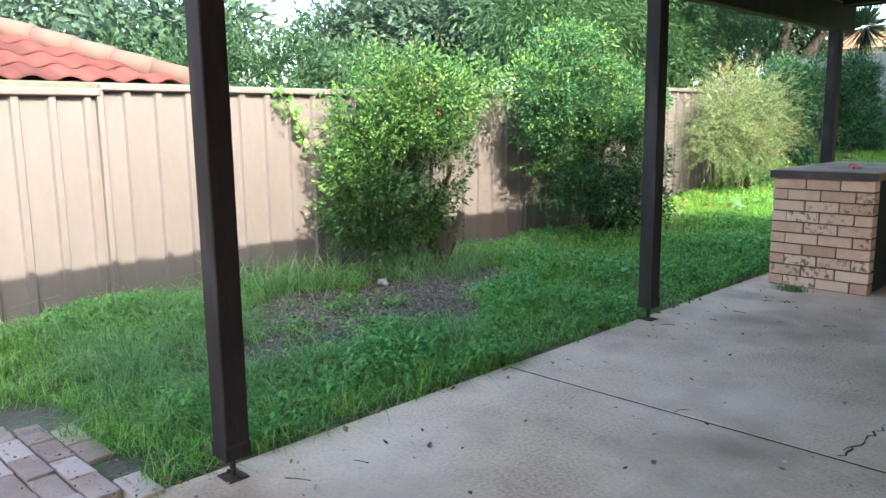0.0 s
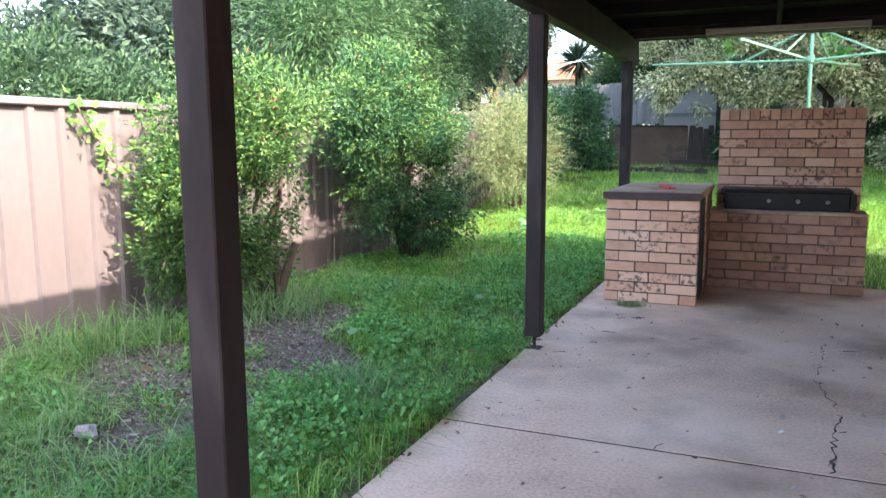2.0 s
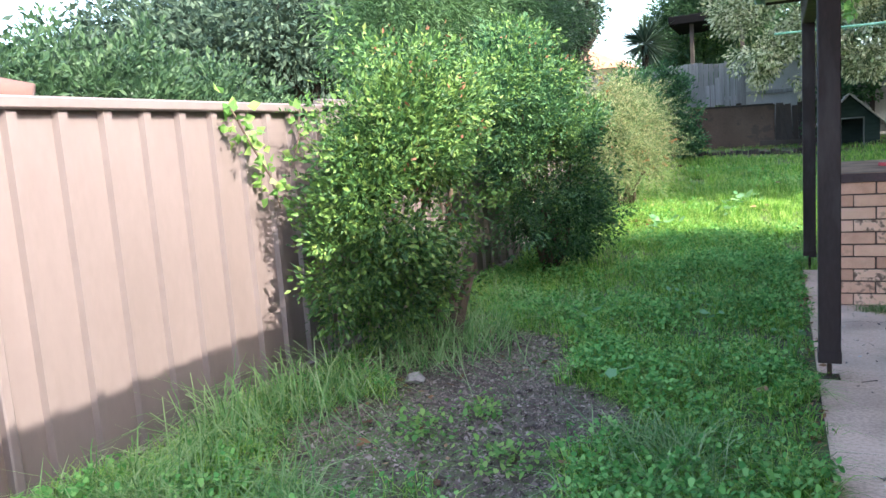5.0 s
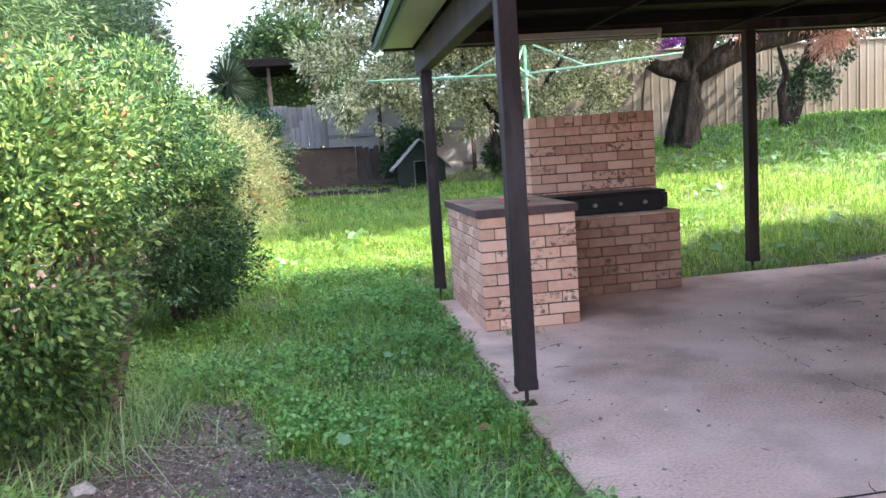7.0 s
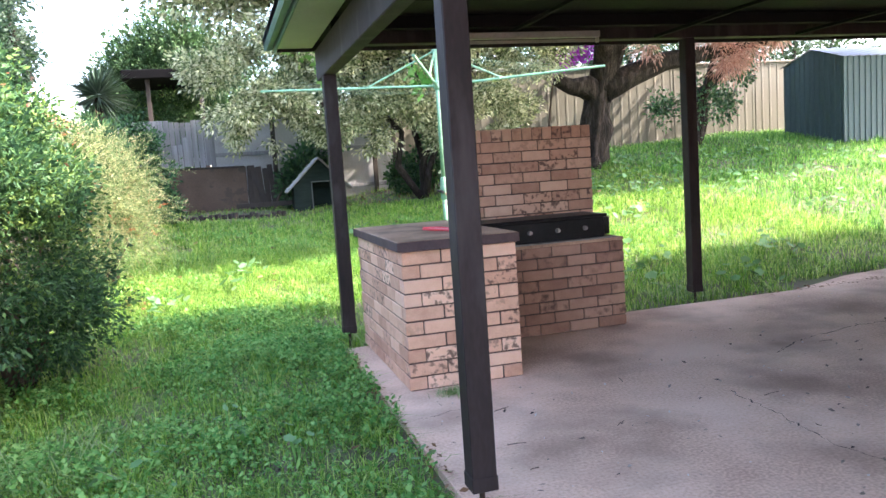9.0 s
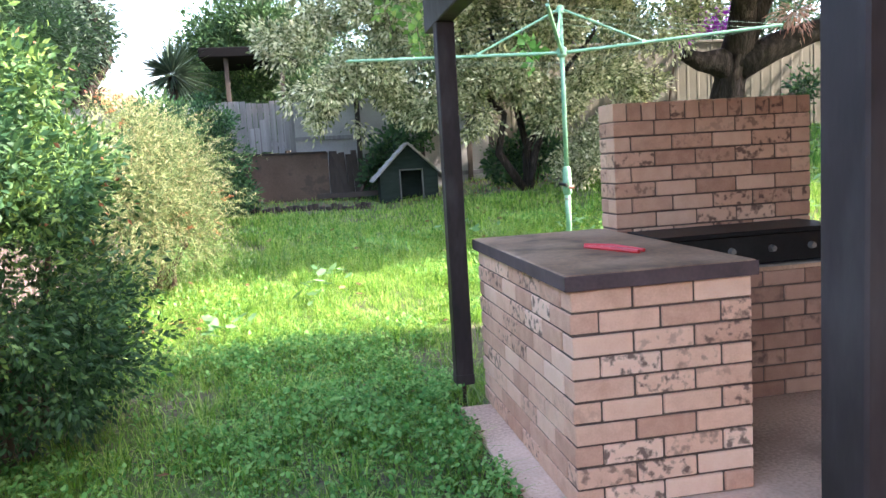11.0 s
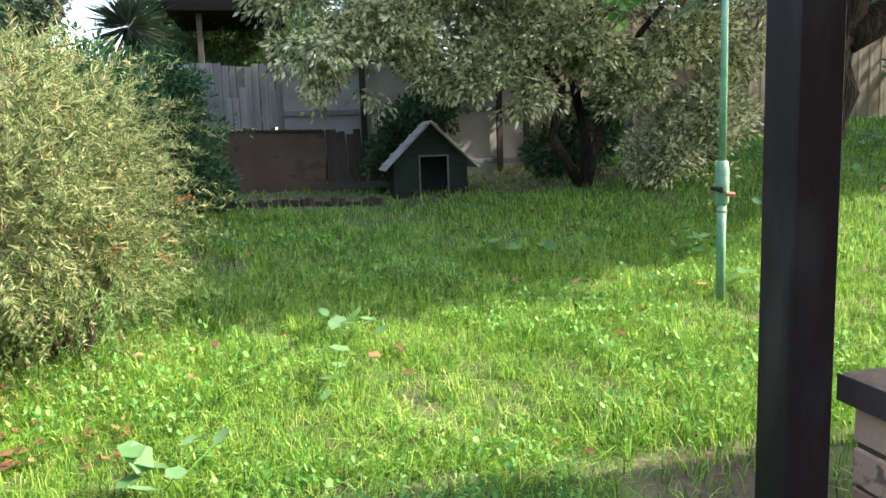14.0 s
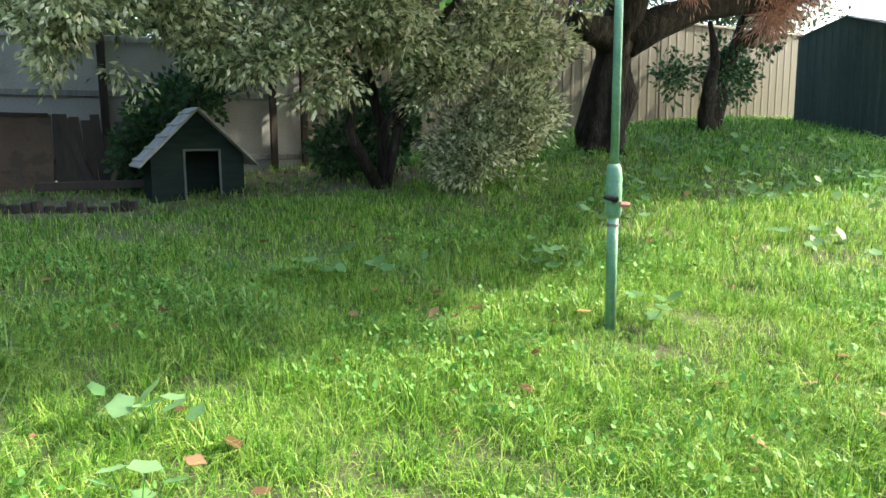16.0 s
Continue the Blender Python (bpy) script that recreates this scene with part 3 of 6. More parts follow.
# ---- house ----
YB = 5.9
house = thing("house", (HOUSE_X, 5.0, 0), "yellow-brown brick house wall beside the patio", "house", kind="structure")
part("mortar", Mesh().box(HOUSE_X + g, YB - 0.01, -0.1, HOUSE_X + 0.11, HOUSE_Y - g, 2.46, 0.001), M_MORTAR, house)
for c in range(28):
    z = CH * (c + 0.5) - 0.01
    brick_run(house, (HOUSE_X + h2, HOUSE_Y), (HOUSE_X + h2, YB), z, MOD * 0.5 if c % 2 else MOD, MOD, BW, CH, M_HBRICK, rs)
part("plain_wall", Mesh().box(HOUSE_X, -7.0, -0.1, HOUSE_X + BW, YB - 0.012, 2.46, 0.003), M_HBRICK, house)
part("inner_wall", Mesh().box(HOUSE_X + 0.13, -7, -0.1, 9.0, HOUSE_Y - 0.02, 2.46, 0.01), M_RENDER, house)
# unseen pale wall, set well back to bounce light under the patio roof
part("rear_wall", Mesh().box(-2.4, -7.25, -0.1, 9.0, -7.02, 2.46, 0.01), M_RENDER, house)
roofm = Mesh()
ex0, ex1, ey0, ey1 = 3.7, 10.0, -9.0, 8.55
roofm.add([(ex0, ey0, 2.62), (ex1, ey0, 2.62), (ex1, ey1, 2.62), (ex0, ey1, 2.62), (6.85, ey0 + 3, 3.85), (6.85, ey1 - 3.1, 3.85), (ex0, ey0, 2.55), (ex1, ey0, 2.55), (ex1, ey1, 2.55), (ex0, ey1, 2.55)],
          [(0, 1, 4), (1, 2, 5, 4), (2, 3, 5), (3, 0, 4, 5), (6, 9, 8, 7), (0, 6, 7, 1), (1, 7, 8, 2), (2, 8, 9, 3), (3, 9, 6, 0)])
part("roof", roofm, M_ORANGE, house, "low hipped tiled roof")

# ---- patio roof ----
proof = thing("patio_roof", (-2.58, 4.0, 2.3), "dark brown timber patio roof with ribbed steel sheeting", "roof", kind="structure")
# EY0 is out of view; roof stops there so the sunlit slab brightens the patio
EX, EY0, EY1 = -3.0, -2.0, 8.25
part("side_beam", Mesh().box(-2.63, EY0 + 0.1, 2.17, -2.53, 8.1, 2.42, 0.006), M_POST, proof)
part("back_beam", Mesh().box(-2.525, 7.68, 2.395, HOUSE_X - 0.01, 7.8, 2.5, 0.006), M_POST, proof)
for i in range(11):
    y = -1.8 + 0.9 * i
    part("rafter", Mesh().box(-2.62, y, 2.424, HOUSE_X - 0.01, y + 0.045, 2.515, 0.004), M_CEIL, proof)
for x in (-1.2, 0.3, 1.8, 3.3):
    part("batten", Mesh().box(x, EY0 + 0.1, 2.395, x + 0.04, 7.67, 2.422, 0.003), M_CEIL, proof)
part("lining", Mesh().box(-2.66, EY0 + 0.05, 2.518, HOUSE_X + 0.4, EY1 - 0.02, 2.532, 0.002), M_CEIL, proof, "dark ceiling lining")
nrib = int((EY1 - EY0) / 0.2)
part("sheeting", Mesh().sheet(rib_profile(nrib, 0.2, 0.035, (0, 1, 0), (0, 0, 1)), (EX, EY1 - nrib * 0.2, 2.565), (1, 0, 0.005), HOUSE_X + 0.5 - EX, (0, 0, -0.002)), M_ROOF, proof, "ribbed steel roof sheet")
part("eave_lining", Mesh().box(-2.93, EY0, 2.455, -2.635, EY1 - 0.06, 2.475, 0.003), M_SOFFIT, proof, "cream eave lining")
part("fascia", Mesh().box(-2.95, EY0, 2.43, -2.932, EY1 - 0.03, 2.57, 0.003), M_GUTTER, proof, "green metal fascia")
part("end_fascia", Mesh().box(-2.93, EY1 - 0.05, 2.43, HOUSE_X - 0.2, EY1 - 0.03, 2.56, 0.003), M_POST, proof)
gut = [Vector(p) for p in ((0.075, 0, 0.115), (0.075, 0, 0.01), (0.06, 0, 0), (0.02, 0, 0), (0, 0, 0.03), (0, 0, 0.1), (0.014, 0, 0.11))]
part("gutter", Mesh().sheet(gut, (-3.03, EY0, 2.452), (0, 1, 0), EY1 - EY0, (0.0, 0, 0.0025)), M_GUTTER, proof, "green metal gutter")
part("gutter_stop", Mesh().box(-3.028, EY1, 2.455, -2.957, EY1 + 0.003, 2.56, 0.001), M_GUTTER, proof)


def patio_post(x, y, top, zb=0.09):
    p = thing("patio_post", (x, y, 0), "dark brown painted patio post on a steel stirrup", "post", "patio posts")
    part("shaft", Mesh().box(x - 0.052, y - 0.052, zb, x + 0.052, y + 0.052, top, 0.005), M_POST, p)
    z0 = gzf(x, y) if x < SLAB_X - 0.1 or y > SLAB_Y else 0.0
    part("stirrup", Mesh().tube([(x, y, z0 + 0.004), (x, y, zb + 0.002)], [0.012, 0.012], 10), M_RUST, p, "short rusty steel stirrup")
    plate = part("foot_plate", Mesh().box(x - 0.05, y - 0.045, z0 - 0.003, x + 0.05, y + 0.045, z0 + 0.006, 0.002), M_RUST, p, "rusty steel foot plate")
    for sx in (-0.035, 0.035):
        part("bolt", Mesh().tube([(x + sx, y, z0 + 0.006), (x + sx, y, z0 + 0.018)], [0.008, 0.007], 6), M_RUST, plate)
    part("collar", Mesh().box(x - 0.055, y - 0.055, zb - 0.002, x + 0.055, y + 0.055, zb + 0.06, 0.003), M_POST, p)
    return p


patio_post(-2.54, 1.22, 2.17)
patio_post(-2.59, 4.45, 2.17)
patio_post(-2.582, 7.743, 2.17, 0.1)
patio_post(0.68, 7.74, 2.395, 0.08)

lamp = thing("fluorescent_light", (-1.12, 7.28, 2.36), "unlit fluorescent batten light under the patio ceiling", "light")
part("body", Mesh().box(-1.8, 7.245, 2.345, -0.45, 7.315, 2.393, 0.006), M_WHITE, lamp)
part("tube", Mesh().tube([(-1.76, 7.28, 2.322), (-0.49, 7.28, 2.322)], [0.013, 0.013], 10), M_WHITE, lamp, "white glass tube")
for x in (-1.79, -0.475):
    part("end_cap", Mesh().box(x, 7.262, 2.305, x + 0.022, 7.298, 2.344, 0.003), M_WHITE, lamp)

# ---- clothes hoist ----
HX, HY = -0.757, 10.94
hz = gzf(HX, HY)
hoist = thing("clothes_hoist", (HX, HY, hz), "green painted rotary clothes hoist on the lawn", "clothes hoist")
part("lower_pole", Mesh().tube([(HX, HY, hz - 0.05), (HX, HY, 1.2)], [0.03, 0.03], 14), M_HOIST, hoist, smooth=True)
part("upper_pole", Mesh().tube([(HX, HY, 1.19), (HX, HY, 2.86)], [0.024, 0.022], 14), M_HOIST, hoist, smooth=True)
gear = part("gear_housing", Mesh().tube([(HX, HY, 0.98), (HX, HY, 1.0), (HX, HY, 1.2), (HX, HY, 1.25), (HX, HY, 1.27)], [0.036, 0.045, 0.045, 0.038, 0.03], 14), M_HOIST, hoist, smooth=True)
part("crank_arm", Mesh().tube([(HX, HY, 1.07), (HX - 0.05, HY - 0.07, 1.085), (HX - 0.1, HY - 0.03, 1.1)], [0.024, 0.018, 0.014], 8), M_BLACK, gear, "dark steel crank")
part("crank_grip", Mesh().tube([(HX + 0.0, HY - 0.05, 1.055), (HX + 0.05, HY - 0.07, 1.05)], [0.016, 0.014], 8), mat("worn_red_grip", [(0.3, 0.12, 0.09), (0.45, 0.2, 0.15)], 0.6), gear, "faded red grip")
part("band", Mesh().tube([(HX, HY, 0.93), (HX, HY, 0.945)], [0.034, 0.034], 14), M_STEEL, hoist)
part("hub", Mesh().tube([(HX, HY, 2.36), (HX, HY, 2.38), (HX, HY, 2.45), (HX, HY, 2.47)], [0.03, 0.05, 0.05, 0.03], 12), M_HOIST, hoist)
ends = []
for k, (ang, r) in enumerate(((163, 2.22), (70, 2.15), (-22, 2.08), (-112, 2.15))):
    a = radians(ang)
    d = Vector((math.cos(a), math.sin(a), 0))
    p0, p1 = Vector((HX, HY, 2.41)), Vector((HX, HY, 2.49)) + d * r
    arm = part("arm", Mesh().tube([p0 + d * 0.03, p1], [0.017, 0.015], 8), M_HOIST, hoist)
    q = p0 + (p1 - p0) * 0.38
    part("strut", Mesh().tube([Vector((HX, HY, 2.83)) + d * 0.03, q + Vector((0, 0, 0.018))], [0.012, 0.012], 8), M_HOIST, arm)
    part("bracket", Mesh().box(q.x - 0.02, q.y - 0.02, q.z - 0.012, q.x + 0.02, q.y + 0.02, q.z + 0.03, 0.004), M_HOIST, arm)
    ends.append((p0, p1))
part("top_cap", Mesh().tube([(HX, HY, 2.8), (HX, HY, 2.86), (HX, HY, 2.875)], [0.036, 0.036, 0.018], 12), M_HOIST, hoist)
for u in (0.99, 0.88, 0.77, 0.66):
    for k in range(4):
        a = ends[k][0].lerp(ends[k][1], u) + Vector((0, 0, 0.01))
        b = ends[(k + 1) % 4][0].lerp(ends[(k + 1) % 4][1], u) + Vector((0, 0, 0.01))
        part("line", Mesh().tube([a, (a + b) / 2 - Vector((0, 0, 0.025)), b], [0.0011] * 3, 4, caps=False), M_WIRE, hoist)

# ---- garden shed ----
sx0, sx1, sy0, sy1, sb = 9.45, 12.2, 15.0, 16.8, 1.25
shed = thing("garden_shed", ((sx0 + sx1) / 2, 15.9, sb), "grey-green ribbed steel garden shed with gable roof", "shed")
part("front_wall", Mesh().sheet(rib_profile(18, (sx1 - sx0) / 18, 0.02, (1, 0, 0), (0, -1, 0)), (sx0, sy0, sb), (0, 0, 1), 3.16 - sb, (0, 0.0015, 0)), M_SHED, shed)
gab = Mesh()
for i in range(12):
    y = sy0 + (sy1 - sy0) * i / 12
    w = (sy1 - sy0) / 12
    for u0, u1, o0, o1 in ((0, 0.5, 0, 0), (0.5, 0.6, 0, 0.02), (0.6, 0.85, 0.02, 0.02), (0.85, 1, 0.02, 0)):
        ya, yb = y + w * u0, y + w * u1
        za, zb_ = (3.16 + 0.28 * (1 - abs(q - 15.9) / 0.9) for q in (ya, yb))
        gab.add([(sx0 - o0, ya, sb), (sx0 - o1, yb, sb), (sx0 - o1, yb, zb_), (sx0 - o0, ya, za)], [(0, 3, 2, 1)])
        gab.add([(sx0 + 0.01, ya, sb), (sx0 + 0.01, yb, sb), (sx0 + 0.01, yb, zb_), (sx0 + 0.01, ya, za)], [(0, 1, 2, 3)])
part("gable_wall", gab, M_SHED, shed)
part("rear_wall", Mesh().box(sx0 + 0.02, sy1 - 0.01, sb, sx1, sy1 + 0.005, 3.15, 0.002), M_SHED, shed)
part("end_wall", Mesh().box(sx1 - 0.01, sy0 + 0.01, sb, sx1 + 0.005, sy1 - 0.02, 3.15, 0.002), M_SHED, shed)
for s in (-1, 1):
    y_e = 15.9 + s * 0.97
    dy = -s * 0.97
    prof = [Vector((u * (sx1 - sx0 + 0.1) / 48, 0, 0.02 * ((u % 4) in (2, 3)))) for u in range(49)]
    part("roof_sheet", Mesh().sheet(prof, (sx0 - 0.05, y_e, 3.15), (0, dy, 0.3), 1.0, (0, 0, -0.003)), M_SHEDROOF, shed, "pale grey ribbed roof sheet")
part("corner_trim", Mesh().box(sx0 - 0.03, sy0 - 0.03, sb, sx0 + 0.03, sy0 + 0.03, 3.15, 0.004), M_SHED, shed)

# ---- kennel ----
kx, ky = -1.63, 16.45
kz = gzf(kx, ky) - 0.06
kennel = thing("dog_kennel", (kx, ky, kz), "dark green timber dog kennel with a pale weathered gable roof", "dog kennel")
w2, apex, eave = 0.5, 1.745, 1.14
fw = Mesh()
dx0, dx1, dz = kx - 0.14, kx + 0.22, 1.27
for x0, x1, za, zb_ in ((kx - w2, dx0, kz, None), (dx1, kx + w2, kz, None), (dx0, dx1, dz, None)):
    def roof_z(x):
        return apex - 0.03 - (apex - eave) * abs(x - kx) / (w2 + 0.12)
    xs = [x0, x1] if not (x0 < kx < x1) else [x0, kx, x1]
    for a, b in zip(xs, xs[1:]):
        fw.add([(a, ky, za), (b, ky, za), (b, ky, roof_z(b)), (a, ky, roof_z(a)), (a, ky + 0.02, za), (b, ky + 0.02, za), (b, ky + 0.02, roof_z(b)), (a, ky + 0.02, roof_z(a))],
               [(0, 1, 2, 3), (5, 4, 7, 6), (0, 4, 5, 1), (1, 5, 6, 2), (3, 2, 6, 7), (0, 3, 7, 4)])
part("front_wall", fw, M_KENNEL, kennel)
for x in (kx - w2, kx + w2 - 0.02):
    part("side_wall", Mesh().box(x, ky + 0.022, kz, x + 0.02, ky + 0.46, eave + 0.05, 0.002), M_KENNEL, kennel)
bw = Mesh()
for dy, way in ((0.44, 1), (0.46, -1)):
    ring = [(kx - w2 + 0.022, ky + dy, kz), (kx + w2 - 0.022, ky + dy, kz), (kx + w2 - 0.022, ky + dy, eave + 0.06), (kx, ky + dy, apex - 0.04), (kx - w2 + 0.022, ky + dy, eave + 0.06)]
    bw.add(ring, [(0, 1, 2, 3, 4)[::way]])
part("back_wall", bw, M_KENNEL, kennel)
fr = Mesh()
for x in (dx0 - 0.025, dx1):
    fr.box(x, ky - 0.012, kz + 0.05, x + 0.025, ky - 0.002, dz + 0.025, 0.002)
fr.box(dx0, ky - 0.012, dz, dx1, ky - 0.002, dz + 0.025, 0.002)
part("door_frame", fr, mat("kennel_trim", [(0.07, 0.078, 0.07), (0.13, 0.14, 0.125)], 0.8), kennel, "pale door trim")
for s in (-1, 1):
    a = math.atan2(apex - eave, w2 + 0.12)
    ln = math.hypot(apex - eave, w2 + 0.17)
    m = Matrix.Translation((kx, ky - 0.12, apex)) @ Matrix.Rotation(s * a, 4, "Y")
    rp = part("roof_panel", Mesh().box(0 if s > 0 else -ln, 0, -0.02, ln if s > 0 else 0, 0.6, 0.005, 0.004, m), M_KROOF, kennel, "weathered pale roof board")
    for i in range(5):
        u = ln * (i + 0.5) / 5
        part("roof_slat", Mesh().box(s * u - 0.02, -0.01, 0.006, s * u + 0.02, 0.6, 0.02, 0.003, m), M_KROOF, rp)

# ---- back corner: sheets, palings, boards ----
corner = thing("sheet_fence", (-1.6, BY, 1.2), "white fibre-cement sheet fence with grey timber rails", "fence", kind="structure")
for x0, x1 in ((-3.5, -2.32), (-2.31, -1.12), (-1.11, 0.3)):
    part("panel", Mesh().box(x0, BY, 0.9, x1, BY + 0.012, 2.66, 0.002), M_PANEL, corner)
for z in (1.92, 2.59, 1.1):
    part("rail", Mesh().box(-3.5, BY - 0.055, z, 0.3, BY - 0.003, z + 0.08, 0.006), M_GREYWOOD, corner, "grey weathered rail")
for x in (-2.35, -1.14, -0.2, 0.25):
    part("post", Mesh().box(x, BY - 0.13, 0.7, x + 0.09, BY - 0.058, 2.68, 0.006), M_DARKWOOD, corner, "dark timber post")
palf = thing("paling_fence", (-4.6, BY, 1.4), "grey weathered timber paling fence", "fence", kind="structure")
rs = random.Random(8)
x = -7.6
while x < -3.58:
    w = rs.uniform(0.085, 0.11)
    t0, b0 = 2.69 + rs.uniform(-0.05, 0.03), (1.74 if x > -4.65 else 0.7) + rs.uniform(-0.03, 0.03)
    part("paling", Mesh().box(x, BY - 0.03 + rs.uniform(-0.006, 0.006), b0, x + w, BY - 0.012, t0, 0.003), M_GREYWOOD, palf)
    if rs.random() < 0.5 and x > -4.65:
        part("paling", Mesh().box(x + 0.03, BY - 0.052, b0, x + w + 0.02, BY - 0.036, b0 + rs.uniform(0.45, 0.6), 0.003), M_GREYWOOD, palf)
    x += w + rs.uniform(0.004, 0.012)
for z in (2.5, 1.86):
    part("rail", Mesh().box(-7.6, BY - 0.002, z, -3.55, BY + 0.05, z + 0.07, 0.004), M_GREYWOOD, palf)
brd = thing("brown_board", (-3.9, 17.95, 1.1), "brown board standing against the back fence", "board")
part("sheet", Mesh().box(-4.72, 17.93, 0.6, -2.95, 17.96, 1.65, 0.006, Matrix.Translation((0, 0, 0)) @ Matrix.Rotation(radians(0.8), 4, "Y")), M_BOARD, brd)
part("edge_strip", Mesh().box(-4.7, 17.9, 1.625, -2.98, 17.925, 1.665, 0.004, Matrix.Rotation(radians(0.8), 4, "Y")), M_DARKWOOD, brd)
stack = thing("paling_stack", (-2.5, 17.8, 0.9), "dark old palings leaning against the sheet fence", "palings")
for i in range(11):
    x = -2.92 + 0.118 * i + rs.uniform(-0.008, 0.008)
    hgt = rs.uniform(0.98, 1.1) if i != 5 else 0.8
    m = Matrix.Translation((x, 17.78, 0.68)) @ Matrix.Rotation(radians(rs.uniform(-3, 2)), 4, "Y") @ Matrix.Rotation(radians(-18), 4, "X")
    part("paling", Mesh().box(0, 0, 0, rs.uniform(0.105, 0.115), 0.02, hgt, 0.004, m), M_DARKWOOD, stack)
for x, a in ((-2.6, -16), (-2.05, 14)):
    m = Matrix.Translation((x, 17.66, 0.76)) @ Matrix.Rotation(radians(a), 4, "Y") @ Matrix.Rotation(radians(-17), 4, "X")
    part("paling", Mesh().box(0, 0, 0, 0.1, 0.02, 1.0, 0.004, m), M_DARKWOOD, stack)
plank = thing("plank", (-2.7, 17.0, 0.85), "grey plank lying along the back garden bed", "plank")
part("board", Mesh().box(-3.2, 17.0, 0.86, -2.05, 17.05, 0.95, 0.005), M_DARKWOOD, plank)
for p0, p1 in (((-2.5, 17.1, 0.75), (-2.05, 17.7, 1.65)),):
    st = thing("leaning_stick", p0, "dry grey branch leaning on the fence", "branch")
    mid = (Vector(p0) + Vector(p1)) / 2 + Vector((0.04, 0.02, 0.05))
    part("branch", Mesh().tube([p0, mid, p1], [0.028, 0.024, 0.016], 7, 0.3), M_TWIG, st)
edge = thing("log_edging", (-3.0, 16.2, 0.75), "row of short upright log edging", "garden edging")
x = -4.6
while x < -2.35:
    r = rs.uniform(0.04, 0.055)
    y = 16.1 + 0.03 * math.sin(x * 3)
    z0 = gzf(x, y)
    hgt = rs.uniform(0.06, 0.12)
    part("log", Mesh().tube([(x, y, z0 - 0.05), (x, y, z0 + hgt - 0.01), (x, y, z0 + hgt)], [r, r, r * 0.8], 8), M_DARKWOOD, edge)
    x += 2.05 * r

# ---- neighbours ----
nb = thing("neighbour_house", (-11.0, -1.0, -0.4), "neighbour's house with red tiled hip roof behind the fence", "house")
part("wall", Mesh().box(-17.5, -12.0, -0.5, -7.6, 2.85, 1.76, 0.01), M_RENDER, nb)
TP = math.tan(radians(21.8))
CX, CY, CZ = -7.0, 3.46, 1.765
hipm = Mesh()
hipm.add([(CX, CY, CZ - 0.03), (CX, -12.6, CZ - 0.03), (CX - 5.6, -7.0, CZ - 0.03 + 5.6 * TP), (CX - 5.6, CY - 5.6, CZ - 0.03 + 5.6 * TP), (CX - 11.2, CY, CZ - 0.03), (CX - 11.2, -12.6, CZ - 0.03)],
         [(0, 3, 2, 1), (0, 4, 3), (3, 4, 5, 2), (1, 2, 5), (0, 1, 5, 4)])
roof_nb = part("roof", hipm, M_TILE, nb, "red concrete tiles")
part("gutter", Mesh().box(CX, -12.6, CZ - 0.12, CX + 0.1, CY + 0.05, CZ - 0.02, 0.01), M_CREAM, nb)
tile = Mesh()
T_W, T_L = 0.3, 0.34
tp = [(i / 10 * T_W, 0.022 * math.sin(2 * math.pi * i / 10) + 0.02) for i in range(11)]
tvs = [(0.0, y, z) for y, z in tp] + [(-T_L - 0.03, y, z - 0.012) for y, z in tp] + [(0.0, y, z - 0.018) for y, z in tp]
tile.add(tvs, [(i, i + 1, 12 + i, 11 + i) for i in range(10)] + [(22 + i, 23 + i, i + 1, i) for i in range(10)])
tile_data = mesh_data("tile", tile, M_TILE, True)
sl = math.cos(radians(21.8))
rs = random.Random(3)
for row in range(9):
    s = row * T_L * sl
    y = CY - s - 0.32
    while y > -2.2 - (0.6 if row < 3 else 0):
        ob = new("tile", tile_data)
        ob.parent = roof_nb
        ob.location = Vector((CX - s + 0.02, y + rs.uniform(-0.003, 0.003), CZ + s * TP + 0.005)) - base_of(nb)
        ob.rotation_euler = (0, radians(21.8 - 1.6), 0)
        y -= T_W
hc = Mesh().tube([(0.0, 0, 0), (-0.42, 0, 0.0)], [0.115, 0.1], 10)
hip_data = mesh_data("hip_tile", hc, M_HIPTILE, True)
hd = Vector((-1, -1, TP)).normalized()
for i in range(13):
    ob = new("hip_tile", hip_data)
    ob.parent = roof_nb
    ob.location = Vector((CX, CY, CZ)) + hd * 0.39 * i + Vector((0, 0, 0.03)) - base_of(nb)
    ob.rotation_euler = hd.to_track_quat("-X", "Z").to_euler()
far_house = thing("far_house", (-13, 38, 1), "distant house with terracotta roof behind trees", "house")
part("wall", Mesh().box(-13.2, 37, 0, -9.6, 46, 4.4, 0.02), M_RENDER, far_house)
part("roof", Mesh().add([(-13.6, 36.6, 4.3), (-9.2, 36.6, 4.3), (-9.2, 47, 4.3), (-13.6, 47, 4.3), (-11.6, 39.5, 5.5), (-11.2, 44, 5.5)], [(0, 1, 5, 4), (1, 2, 5), (2, 3, 4, 5), (3, 0, 4), (0, 3, 2, 1)]), M_ORANGE, far_house)
perg = thing("neighbour_pergola", (-5.5, 23, 1), "dark flat pergola roof behind the back fence", "pergola")
part("roof", Mesh().box(-5.5, 21.5, 4.0, -3.3, 24, 4.22, 0.02), mat("dark_fascia", [(0.0012, 0.0013, 0.0016), (0.003, 0.003, 0.0034)], 0.9, 3, 40, 0.1, spec=0.1), perg)
for x in (-4.98, -3.75):
    part("post", Mesh().box(x, 21.7, 0.8, x + 0.1, 21.8, 4.0, 0.005), M_DARKWOOD, perg)


